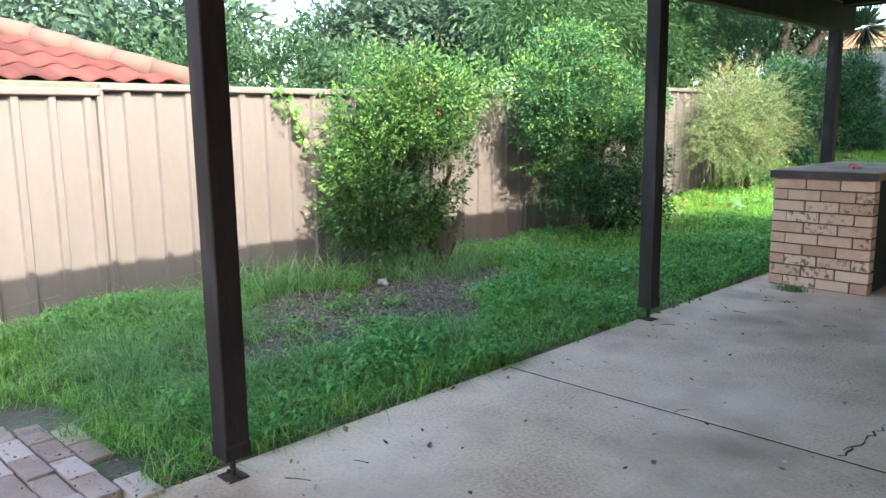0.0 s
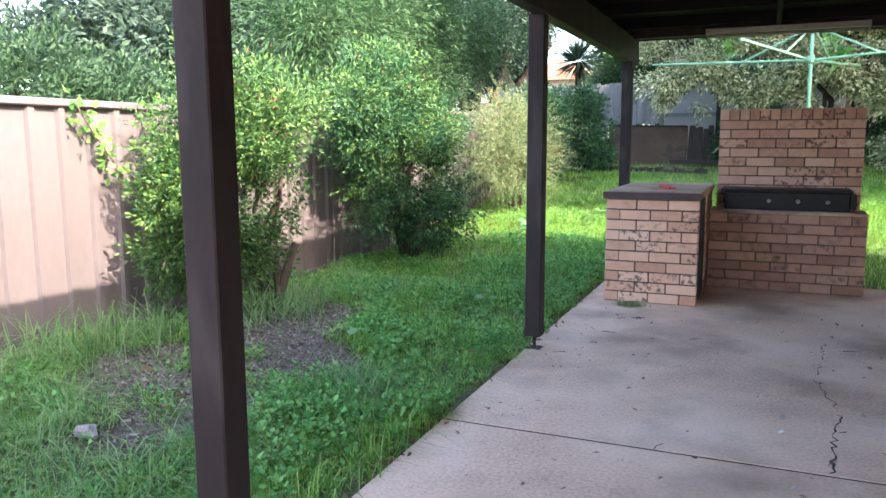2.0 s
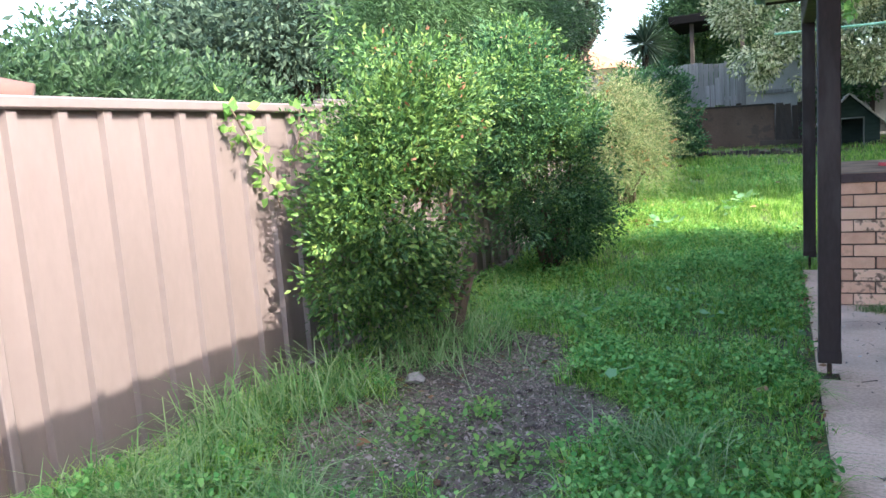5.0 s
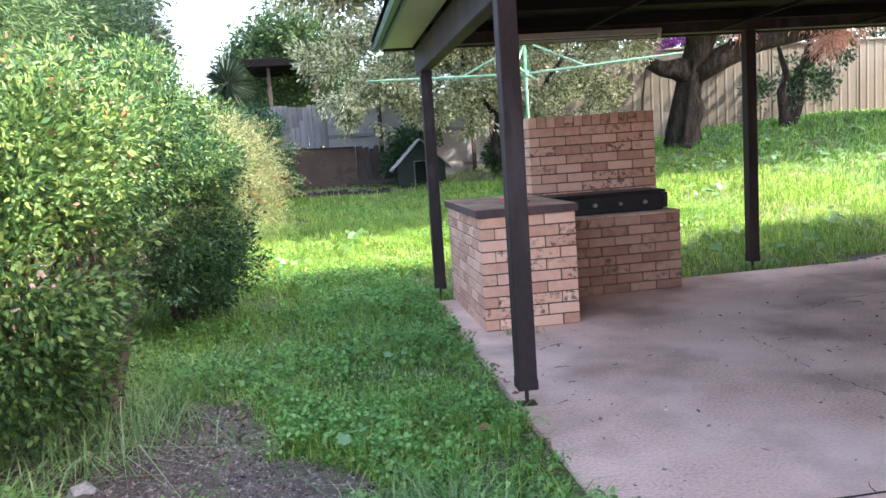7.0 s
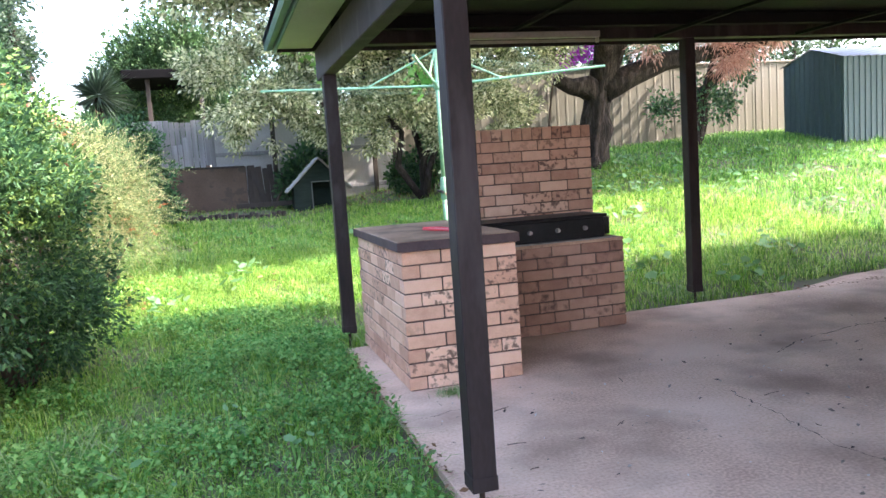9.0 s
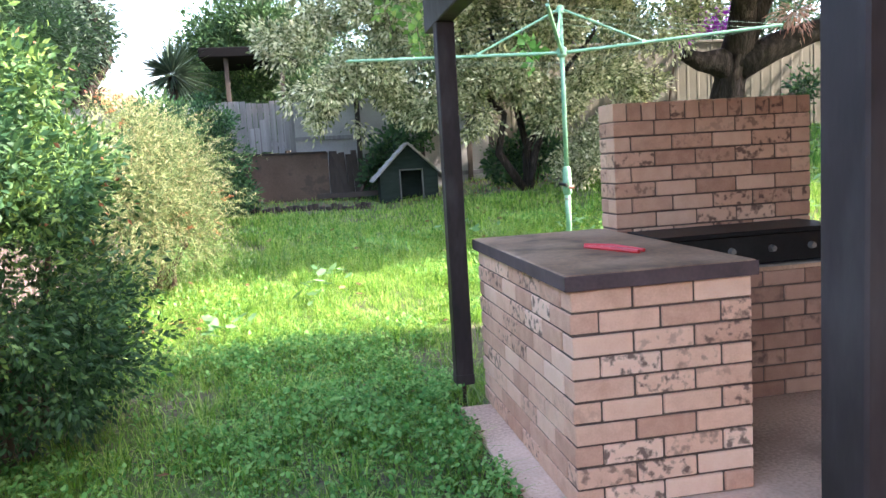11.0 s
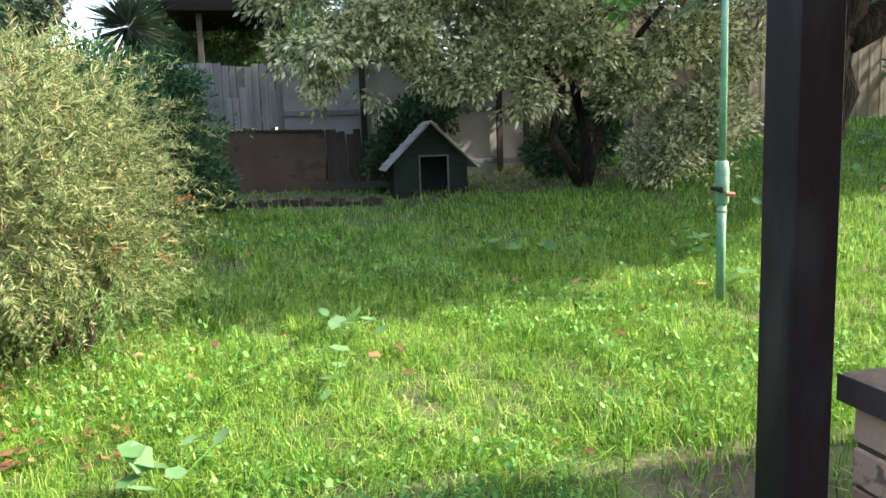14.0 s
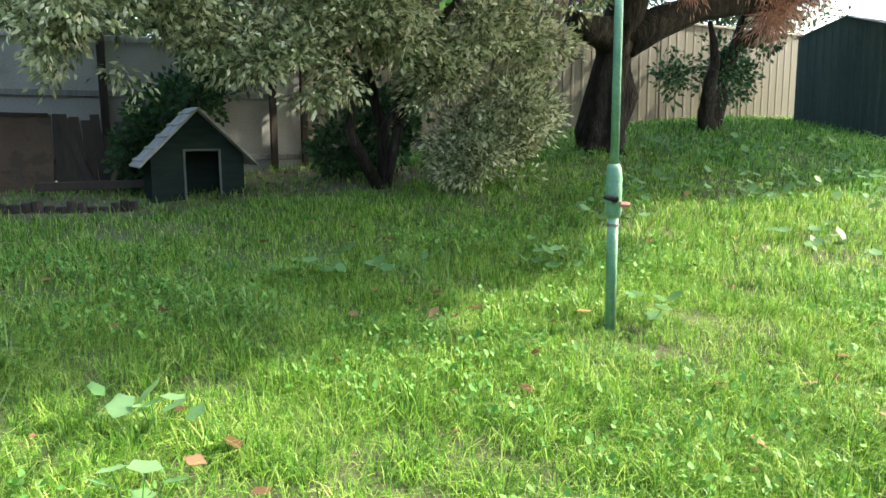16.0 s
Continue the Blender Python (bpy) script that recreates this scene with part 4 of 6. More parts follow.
# ---- plants ----
def leaf_cloud(blobs, n, size, seed, slim=0.45, droop=0.2, clump=9, shell=0.55, spread=1.6, gap=None):
    """Leaves in clumps over ellipsoids (x, y, z, rx, ry, rz): folded four-point leaves, as arrays."""
    g_ = np.random.default_rng(seed)
    b = np.array(blobs, float)
    vol = (b[:, 3] * b[:, 4] + b[:, 4] * b[:, 5] + b[:, 3] * b[:, 5])
    nc = max(1, n // clump)
    pick = g_.choice(len(b), nc, p=vol / vol.sum())
    d = g_.normal(size=(nc, 3))
    d /= np.linalg.norm(d, axis=1, keepdims=True)
    r = 1 - shell * g_.random(nc) ** 1.6
    lump = 1 + 0.22 * np.sin(5 * d[:, 0] + pick) * np.sin(6 * d[:, 1] + 2 * pick) + 0.16 * np.sin(11 * d[:, 2] + 7 * d[:, 0])
    c = b[pick, :3] + d * b[pick, 3:] * (r * lump)[:, None]
    if gap is not None:  # bare hollows between the sprays
        q = c * 5.2
        hollow = np.sin(q[:, 0] + 1.3 * np.sin(q[:, 2])) * np.sin(q[:, 1] * 0.8 + 2) + np.sin(q[:, 2] * 1.1 + 1.7 * np.sin(0.6 * q[:, 0]))
        c, d = c[hollow > gap], d[hollow > gap]
    c = np.repeat(c, clump, 0)
    out = np.repeat(d, clump, 0)
    m = len(c)
    tw = g_.normal(size=(m, 3))
    tw /= np.linalg.norm(tw, axis=1, keepdims=True)
    axis = out * 0.7 + tw * 0.9 + np.array([0, 0, 0.25 - droop])
    axis /= np.linalg.norm(axis, axis=1, keepdims=True)
    p = c + tw * (size * spread * g_.random(m) ** 0.6)[:, None]
    side = np.cross(axis, g_.normal(size=(m, 3)))
    side /= np.linalg.norm(side, axis=1, keepdims=True) + 1e-9
    nrm = np.cross(axis, side)
    L = (size * (0.6 + 0.7 * g_.random(m)))[:, None]
    W = L * slim * 0.5
    v = np.stack([p, p + axis * L * 0.45 + side * W + nrm * W * 0.35, p + axis * L + nrm * L * -0.08, p + axis * L * 0.45 - side * W + nrm * W * 0.35], 1)
    return v.reshape(-1, 3)


def leaf_sprays(blobs, n_twigs, per, size, length, seed, slim=0.15, up=0.3, spread=0.7):
    """Shoots that grow outwards from ellipsoids, with leaves set along each of them."""
    g_ = np.random.default_rng(seed)
    b = np.array(blobs, float)
    wt = b[:, 3] * b[:, 4] + b[:, 4] * b[:, 5] + b[:, 3] * b[:, 5]
    pick = g_.choice(len(b), n_twigs, p=wt / wt.sum())
    d = g_.normal(size=(n_twigs, 3))
    d /= np.linalg.norm(d, axis=1, keepdims=True)
    start = b[pick, :3] + d * b[pick, 3:] * (0.35 + 0.6 * g_.random(n_twigs))[:, None]
    way = d + 0.45 * g_.normal(size=d.shape) + np.array([0, 0, up])
    way /= np.linalg.norm(way, axis=1, keepdims=True)
    ln_ = length * (0.5 + g_.random(n_twigs))
    u = np.tile(np.linspace(0.1, 1, per), n_twigs)
    S, W_, Ln = np.repeat(start, per, 0), np.repeat(way, per, 0), np.repeat(ln_, per)
    m = len(S)
    p = S + W_ * (u * Ln)[:, None] - np.array([0, 0, 1.0]) * (u ** 2 * Ln * 0.25)[:, None]
    off = np.cross(W_, g_.normal(size=(m, 3)))
    off /= np.linalg.norm(off, axis=1, keepdims=True) + 1e-9
    axis = W_ * (1 - spread * 0.5) + off * spread
    axis /= np.linalg.norm(axis, axis=1, keepdims=True)
    side = np.cross(axis, g_.normal(size=(m, 3)))
    side /= np.linalg.norm(side, axis=1, keepdims=True) + 1e-9
    nrm = np.cross(axis, side)
    L = (size * (0.7 + 0.5 * g_.random(m)) * (1.1 - 0.4 * u))[:, None]
    Wd = L * slim * 0.5
    v = np.stack([p, p + axis * L * 0.45 + side * Wd + nrm * Wd * 0.35, p + axis * L - nrm * L * 0.06, p + axis * L * 0.45 - side * Wd + nrm * Wd * 0.35], 1)
    return v.reshape(-1, 3)


def leaf_faces(v):
    k = np.arange(0, len(v), 4)
    return np.concatenate([np.stack([k, k + 1, k + 2], -1), np.stack([k, k + 2, k + 3], -1)])


def crown(name, v, material, parent, label=""):
    return tagged(raw(name, v, leaf_faces(v), material, parent), label)


def limbs(base, tips, r0, seed, m=None, seg=7):
    """Tapered stems from a base to several tips, with bends."""
    m = m or Mesh()
    rr = random.Random(seed)
    base = Vector(base)
    for t in tips:
        t = Vector(t)
        n = 5
        pts = []
        for i in range(n + 1):
            u = i / n
            p = base.lerp(t, u)
            if 0 < i < n:
                p += Vector((rr.uniform(-1, 1), rr.uniform(-1, 1), rr.uniform(-0.3, 0.8))) * (0.09 * (t - base).length * (1 - abs(u - 0.4)))
            pts.append(p)
        m.tube(pts, [r0 * (1 - 0.78 * i / n) for i in range(n + 1)], seg, 0.35)
    return m


def shrub(name, loc, label, blobs, n, size, seed, material, stems, r0=0.035, category="shrub", bark=M_TWIG, **kw):
    s = thing(name, loc, label, category)
    part("trunk", limbs((loc[0], loc[1], loc[2] - 0.05), stems, r0, seed), bark, s, smooth=True)
    crown("crown", leaf_cloud(blobs, n, size, seed, **kw), material, s)
    return s


# shrubs along the fence
b1 = shrub("shrub", (-4.95, 4.75, gzf(-4.95, 4.75)), "dense leafy green shrub growing against the steel fence",
           [(-4.98, 4.25, 1.2, 0.38, 0.62, 0.72), (-4.92, 4.5, 1.5, 0.42, 0.48, 0.46), (-5.0, 4.0, 0.98, 0.36, 0.38, 0.46), (-4.9, 4.6, 1.0, 0.32, 0.38, 0.4), (-5.15, 3.85, 0.75, 0.25, 0.24, 0.42), (-5.05, 4.3, 0.55, 0.36, 0.5, 0.38)],
           40000, 0.043, 11, M_SHRUB, [(-5.0, 4.1, 1.3), (-4.95, 4.5, 1.8), (-4.8, 4.8, 1.5), (-4.95, 4.9, 1.1), (-5.1, 4.4, 1.0)], clump=30, spread=2.4, gap=-0.62)
crown("new_growth", leaf_cloud([(-4.88, 4.3, 1.85, 0.3, 0.5, 0.15), (-4.75, 4.7, 1.6, 0.2, 0.3, 0.2), (-4.9, 5.2, 1.75, 0.3, 0.3, 0.25)], 1900, 0.044, 12), M_SHRUB, b1, "bright new leaves")
b2 = shrub("shrub", (-4.95, 7.35, gzf(-4.95, 7.35)), "wide leafy dark green shrub growing against the steel fence",
           [(-4.9, 7.0, 1.3, 0.52, 1.0, 0.85), (-4.78, 7.4, 0.9, 0.52, 0.85, 0.62), (-4.95, 6.6, 1.75, 0.42, 0.62, 0.55), (-4.95, 7.7, 1.45, 0.45, 0.7, 0.6), (-4.95, 7.0, 2.0, 0.36, 0.5, 0.3), (-4.75, 7.6, 0.5, 0.45, 0.6, 0.36)],
           50000, 0.044, 13, M_SHRUBD, [(-4.9, 6.7, 1.6), (-4.8, 7.4, 1.7), (-4.7, 7.9, 1.4), (-5.0, 7.1, 1.9), (-4.6, 7.5, 0.9)], clump=30, spread=2.4, gap=-0.62)
crown("new_growth", leaf_cloud([(-4.75, 6.9, 1.85, 0.36, 0.7, 0.2), (-4.55, 7.3, 1.45, 0.26, 0.6, 0.3), (-4.95, 6.15, 1.8, 0.3, 0.35, 0.3), (-4.95, 6.9, 2.25, 0.3, 0.5, 0.15), (-5.1, 5.6, 1.7, 0.2, 0.4, 0.2)], 6500, 0.044, 14), M_SHRUB, b2, "bright new leaves")
tagged(crown("red_tips", leaf_cloud([(-4.55, 7.3, 1.5, 0.3, 0.8, 0.5), (-4.8, 6.8, 2.1, 0.3, 0.6, 0.2)], 110, 0.034, 15, clump=2), M_REDTIP, b2, "red leaf tips"), "red leaf tips", kind="stuff")
tagged(crown("red_tips", leaf_cloud([(-4.65, 4.3, 1.4, 0.3, 0.6, 0.55), (-4.8, 4.3, 1.9, 0.3, 0.5, 0.2)], 130, 0.032, 10, clump=2), M_REDTIP, b1, "reddish new shoots"), "reddish new shoots", kind="stuff")
BB = [(-4.8, 11.0, 1.25, 0.5, 0.8, 0.6), (-4.62, 10.9, 1.0, 0.42, 0.6, 0.42), (-4.95, 10.8, 1.7, 0.4, 0.6, 0.42), (-4.62, 11.3, 1.45, 0.42, 0.5, 0.4), (-4.9, 10.4, 1.25, 0.4, 0.45, 0.5)]
bb = thing("bottlebrush_bush", (-4.85, 11.0, gzf(-4.85, 11.0)), "sprawling olive bottlebrush bush with needle leaves", "shrub")
part("trunk", limbs((-4.85, 11.0, gzf(-4.85, 11.0) - 0.05), [(-4.6, 10.8, 1.3), (-4.4, 11.2, 1.4), (-5.0, 10.8, 1.9), (-4.3, 10.9, 1.0), (-4.9, 11.4, 1.7)], 0.035, 16), M_TWIG, bb, smooth=True)
crown("crown", leaf_sprays(BB, 900, 52, 0.055, 0.42, 16, 0.13, 0.25, 0.75), M_BOTTLE, bb)
crown("inner_leaves", leaf_cloud(BB, 5000, 0.075, 19, slim=0.16, shell=0.9), M_BOTTLE, bb)
for k in range(16):
    crown("flower_spike", leaf_sprays([((-4.9, 10.75, 2.05, 0.35, 0.45, 0.15), (-4.35, 11.0, 1.1, 0.15, 0.5, 0.4))[k % 2]], 1, 40, 0.03, 0.12, 500 + k, 0.3, 0.4, 1.0), M_BLOOM, bb, "faded red flower spike")
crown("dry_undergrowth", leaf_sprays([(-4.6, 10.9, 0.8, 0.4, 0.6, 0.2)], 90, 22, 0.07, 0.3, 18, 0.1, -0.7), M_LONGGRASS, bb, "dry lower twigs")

crown("new_growth", leaf_sprays([(-4.95, 4.2, 1.2, 0.36, 0.6, 0.7), (-4.9, 4.5, 1.5, 0.36, 0.45, 0.42)], 420, 17, 0.042, 0.34, 191, 0.4, 0.5), M_SHRUB, b1)
crown("new_growth", leaf_sprays([(-4.88, 7.0, 1.25, 0.5, 0.95, 0.78), (-4.92, 6.6, 1.5, 0.4, 0.6, 0.5), (-4.85, 7.6, 1.1, 0.42, 0.7, 0.6)], 760, 17, 0.042, 0.34, 192, 0.4, 0.5), M_SHRUB, b2)

# cut stump beside the shrub
st = thing("cut_stump", (-4.8, 4.68, gzf(-4.8, 4.68)), "brown cut shrub stem standing in the bed", "stump")
part("stem", Mesh().tube([(-4.83, 4.66, -0.02), (-4.78, 4.72, 0.27), (-4.71, 4.81, 0.56)], [0.045, 0.035, 0.03], 9, 0.4), M_TWIG, st)
part("stem", Mesh().tube([(-4.78, 4.64, -0.02), (-4.8, 4.68, 0.2), (-4.84, 4.71, 0.38)], [0.035, 0.03, 0.026], 9, 0.4), M_TWIG, st)


def vine_spray(name, pts, n, size, seed, label, material=M_VINE):
    """A thin stem with broad leaves along it."""
    v = thing(name, pts[0], label, "vine")
    part("stem", Mesh().tube(pts, [0.006] * len(pts), 5), M_TWIG, v)
    g_ = np.random.default_rng(seed)
    P = np.array(pts, float)
    blobs = [(*(P[i] * (1 - u) + P[i + 1] * u), 0.06, 0.06, 0.06) for i in range(len(P) - 1) for u in (0, 0.33, 0.66)]
    crown("leaves", leaf_cloud(blobs, n, size, seed, slim=0.8, clump=2, spread=0.8), material, v)
    return v


vine_spray("vine", [(-5.47, 3.42, 1.63), (-5.45, 3.52, 1.45), (-5.45, 3.68, 1.25), (-5.46, 3.76, 1.06)], 80, 0.062, 21, "bright green vine hanging down the steel fence")
vine_spray("vine", [(-5.46, 4.05, 1.63), (-5.44, 3.98, 1.45), (-5.45, 3.9, 1.28)], 40, 0.055, 22, "bright green vine hanging down the steel fence")
vine_spray("vine", [(-5.3, 5.45, 1.7), (-5.25, 5.5, 1.5), (-5.25, 5.7, 1.3)], 60, 0.08, 23, "green vine trailing between two shrubs")
vine_spray("grape_vine", [(-1.75, 13.3, 3.4), (-1.85, 13.2, 3.05), (-1.8, 13.2, 2.75)], 60, 0.13, 24, "yellow-green grape leaves hanging from the tree")
vine_spray("grape_vine", [(-2.2, 13.5, 3.4), (-2.15, 13.4, 3.1)], 34, 0.13, 25, "yellow-green grape leaves hanging from the tree")
vine_spray("grape_vine", [(-0.4, 13.4, 2.9), (-0.2, 13.3, 2.5)], 40, 0.14, 26, "green grape leaves hanging from the tree", M_CLOVER)

# pale variegated tree over the kennel
tz = gzf(0.25, 15.7)
pt = thing("variegated_tree", (0.25, 15.7, tz), "spreading tree with pale variegated leaves over the kennel", "tree")
part("trunk", limbs((0.25, 15.7, tz - 0.1), [(-1.2, 15.3, 4.2), (0.0, 15.4, 4.2), (1.4, 15.4, 3.8), (-0.4, 15.9, 4.4)], 0.075, 31), M_BARK, pt, smooth=True)
crown("crown", leaf_cloud([(-2.4, 15.2, 2.75, 0.75, 0.8, 0.8), (-3.2, 15.6, 3.3, 0.8, 0.9, 0.9), (-1.2, 15.1, 3.0, 0.95, 0.9, 0.9), (-0.6, 15.0, 2.5, 0.7, 0.7, 0.6), (0.3, 15.2, 3.3, 1.1, 1.0, 1.0),
                            (1.2, 15.3, 2.8, 0.95, 0.9, 0.9), (1.8, 15.5, 2.6, 0.65, 0.8, 0.8), (-1.6, 15.5, 4.2, 1.6, 1.3, 0.9), (0.8, 15.6, 4.4, 1.6, 1.3, 1.0), (-0.2, 14.9, 2.2, 0.35, 0.4, 0.4),
                            (2.4, 15.2, 3.6, 1.0, 0.9, 0.8), (-2.9, 15.2, 2.2, 0.35, 0.4, 0.4), (-1.5, 15.0, 2.25, 0.6, 0.5, 0.5), (-0.1, 14.8, 2.6, 0.8, 0.6, 0.6), (1.0, 15.0, 2.2, 0.9, 0.6, 0.7), (-2.0, 14.8, 3.2, 0.9, 0.6, 0.7), (-0.9, 14.9, 2.15, 0.5, 0.45, 0.4), (0.6, 15.0, 1.9, 0.4, 0.4, 0.6), (-3.0, 14.9, 2.7, 0.6, 0.6, 0.6)], 150000, 0.082, 32, slim=0.45, droop=0.4, shell=0.55, clump=26, spread=2.0, gap=0.0), M_PITTO, pt)
crown("low_branch", leaf_cloud([(1.15, 14.9, 1.2, 0.55, 0.5, 0.4), (1.55, 15.0, 1.7, 0.5, 0.55, 0.5), (0.9, 15.1, 1.6, 0.4, 0.45, 0.5)], 22000, 0.075, 33, slim=0.45, droop=0.3, shell=0.6, clump=22, spread=2.0, gap=-0.2), M_PITTO, pt, "low pale leafy branch")
ivy = thing("ivy", (-1.9, 17.5, 1.2), "dark ivy growing behind the kennel", "ivy")
for p, q in (((-1.95, 17.6, 0.75), (-1.75, 17.5, 2.0)), ((-2.15, 17.6, 0.75), (-2.1, 17.55, 1.6)), ((0.6, 16.3, 0.85), (0.5, 16.4, 1.9)), ((0.1, 16.6, 0.85), (0.15, 16.6, 1.6))):
    part("stem", limbs(p, [q], 0.02, 77, seg=6), M_TWIG, ivy)
crown("leaves", leaf_cloud([(-1.85, 17.35, 1.5, 0.35, 0.25, 0.5), (-2.1, 17.45, 1.2, 0.25, 0.2, 0.4), (-1.4, 17.6, 1.95, 0.45, 0.25, 0.35), (0.6, 16.3, 1.5, 0.35, 0.4, 0.5), (0.1, 16.6, 1.3, 0.3, 0.3, 0.35)], 5200, 0.09, 34, slim=0.7), M_SHRUBD, ivy)

# extra foliage, mostly out of view, added to shade the back corner
crown("upper_crown", leaf_cloud([(-1.6, 16.2, 5.4, 1.6, 1.2, 0.8), (0.6, 16.3, 5.6, 1.6, 1.2, 0.8), (2.2, 16.4, 5.4, 1.2, 1.0, 0.7), (-3.2, 16.3, 5.0, 1.2, 1.0, 0.7), (0.2, 15.0, 5.3, 1.4, 0.9, 0.6), (1.6, 17.2, 4.6, 1.2, 0.8, 0.8), (-0.4, 17.3, 4.4, 1.2, 0.7, 0.8), (-1.0, 17.2, 3.7, 0.9, 0.5, 0.7), (0.4, 17.1, 3.4, 0.9, 0.6, 0.8), (-4.4, 13.2, 6.3, 1.2, 1.0, 0.6), (-2.6, 13.4, 6.4, 1.2, 1.0, 0.6), (-4.3, 15.0, 6.3, 1.2, 1.0, 0.6), (-2.4, 15.2, 6.5, 1.2, 1.0, 0.6), (-4.6, 16.8, 6.2, 1.2, 1.0, 0.6), (-0.6, 13.8, 6.5, 1.2, 1.0, 0.6), (-2.8, 17.0, 6.3, 1.2, 1.0, 0.6)], 58000, 0.15, 35, slim=0.5, shell=0.9), M_PITTO, pt)
shrub("dark_shrub", (-4.75, 15.7, gzf(-4.75, 15.7)), "dense dark green shrub in the shaded back corner",
      [(-4.75, 15.7, 1.5, 0.5, 0.6, 0.8), (-4.85, 15.6, 2.1, 0.4, 0.5, 0.5), (-4.55, 15.8, 1.1, 0.4, 0.5, 0.45)], 9000, 0.075, 36, M_SHRUBD, [(-4.8, 15.6, 1.8), (-4.6, 15.8, 1.4)], 0.04)

shrub("dark_shrub", (-5.1, 13.6, gzf(-5.1, 13.6)), "dense dark green shrub against the steel fence",
      [(-5.1, 13.6, 1.3, 0.36, 0.9, 0.9), (-5.1, 13.0, 1.9, 0.32, 0.6, 0.5), (-5.1, 14.3, 1.9, 0.32, 0.6, 0.5)], 9000, 0.075, 37, M_SHRUBD, [(-5.1, 13.2, 1.8), (-5.1, 14.1, 1.8)], 0.04)

# big gnarled tree
tz = gzf(4.05, 16.1)
big = thing("gnarled_tree", (4.05, 16.1, tz), "big old tree with a gnarled dark trunk", "tree")
tr = Mesh()
tr.tube([(3.95, 16.1, tz - 0.15), (4.0, 16.1, tz + 0.25), (4.1, 16.1, tz + 0.8), (4.2, 16.1, tz + 1.3), (4.3, 16.1, tz + 1.7)], [0.42, 0.29, 0.23, 0.24, 0.29], 28, 1.1)
part("trunk", tr, M_BARK, big, smooth=True)
part("limb", Mesh().tube([(4.25, 16.1, tz + 1.5), (3.9, 16.0, tz + 1.65), (3.55, 15.95, tz + 1.62), (3.2, 15.9, tz + 1.78)], [0.26, 0.2, 0.16, 0.12], 12, 0.5), M_BARK, big, "thick cut-off stub", smooth=True)
part("limb", Mesh().tube([(4.3, 16.1, tz + 1.55), (4.35, 16.0, tz + 2.1), (4.2, 15.6, tz + 2.8), (3.6, 14.6, tz + 3.4), (2.8, 13.2, tz + 3.7), (2.2, 12.2, tz + 3.9)], [0.3, 0.25, 0.2, 0.16, 0.11, 0.06], 12, 0.4), M_BARK, big, smooth=True)
part("limb", Mesh().tube([(4.35, 16.1, tz + 1.5), (5.0, 16.05, tz + 1.85), (5.8, 16.0, tz + 2.1), (7.0, 15.95, tz + 2.25), (8.6, 15.9, tz + 2.55), (10.4, 15.8, tz + 2.7)], [0.27, 0.22, 0.18, 0.16, 0.12, 0.05], 12, 0.4), M_BARK, big, smooth=True)
part("limb", Mesh().tube([(4.3, 16.1, tz + 1.6), (4.8, 16.2, tz + 2.5), (5.4, 16.2, tz + 3.4), (6.2, 16.0, tz + 4.2)], [0.24, 0.18, 0.13, 0.06], 10, 0.4), M_BARK, big, smooth=True)
# forks out of view, added to carry the crown
part("limb", limbs((3.9, 15.2, tz + 3.0), [(1.0, 12.6, tz + 3.8), (3.0, 11.6, tz + 4.0), (4.6, 12.2, tz + 4.1)], 0.09, 41), M_BARK, big, smooth=True)
# unseen crown, its spread set to shade the lawn, trunk and back fence
crown("crown", leaf_cloud([(-0.4, 11.2, 4.9, 0.9, 0.9, 0.45), (-0.4, 12.5, 4.9, 0.9, 0.9, 0.45), (-0.5, 13.7, 4.9, 0.9, 0.9, 0.45), (0.7, 10.9, 5.0, 1.0, 0.9, 0.5), (2.0, 10.9, 5.1, 1.0, 0.9, 0.5), (3.3, 11.0, 5.2, 1.0, 0.9, 0.5), (4.5, 11.5, 5.2, 1.0, 0.9, 0.5), (1.0, 11.9, 5.1, 1.1, 0.9, 0.6), (2.7, 11.9, 5.2, 1.1, 0.9, 0.6), (5.4, 12.3, 5.3, 1.0, 0.9, 0.6), (1.8, 12.9, 5.1, 1.2, 1.0, 0.6), (3.4, 12.9, 5.3, 1.2, 1.0, 0.6),
                            (5.0, 13.3, 5.4, 1.2, 1.0, 0.7), (0.6, 13.6, 5.0, 1.0, 0.9, 0.5), (2.2, 14.4, 5.3, 1.2, 1.0, 0.6), (3.8, 15.0, 5.5, 1.2, 1.0, 0.6), (6.6, 15.6, 5.6, 1.5, 1.2, 0.7), (8.6, 13.6, 5.5, 1.0, 0.8, 0.5), (10.4, 14.0, 5.5, 1.1, 0.9, 0.5), (6.6, 15.0, 4.8, 1.3, 0.9, 0.45), (9.4, 15.8, 5.4, 1.4, 1.0, 0.6), (11.6, 15.5, 5.6, 1.3, 1.0, 0.6), (7.6, 12.6, 5.5, 1.0, 0.7, 0.5), (9.2, 12.2, 5.5, 1.0, 0.7, 0.5), (10.8, 12.4, 5.5, 1.0, 0.7, 0.5), (12.2, 13.5, 5.6, 1.2, 0.9, 0.5), (13.6, 14.2, 5.6, 1.2, 0.9, 0.5), (7.2, 14.0, 5.5, 1.0, 0.8, 0.5), (8.8, 14.9, 5.5, 1.0, 0.8, 0.5)], 88000, 0.27, 42, slim=0.55, shell=0.9), M_GUM, big)
sec = thing("ivy_tree", (6.85, 16.5, gzf(6.85, 16.5)), "leaning dark tree with hanging pink dead foliage", "tree")
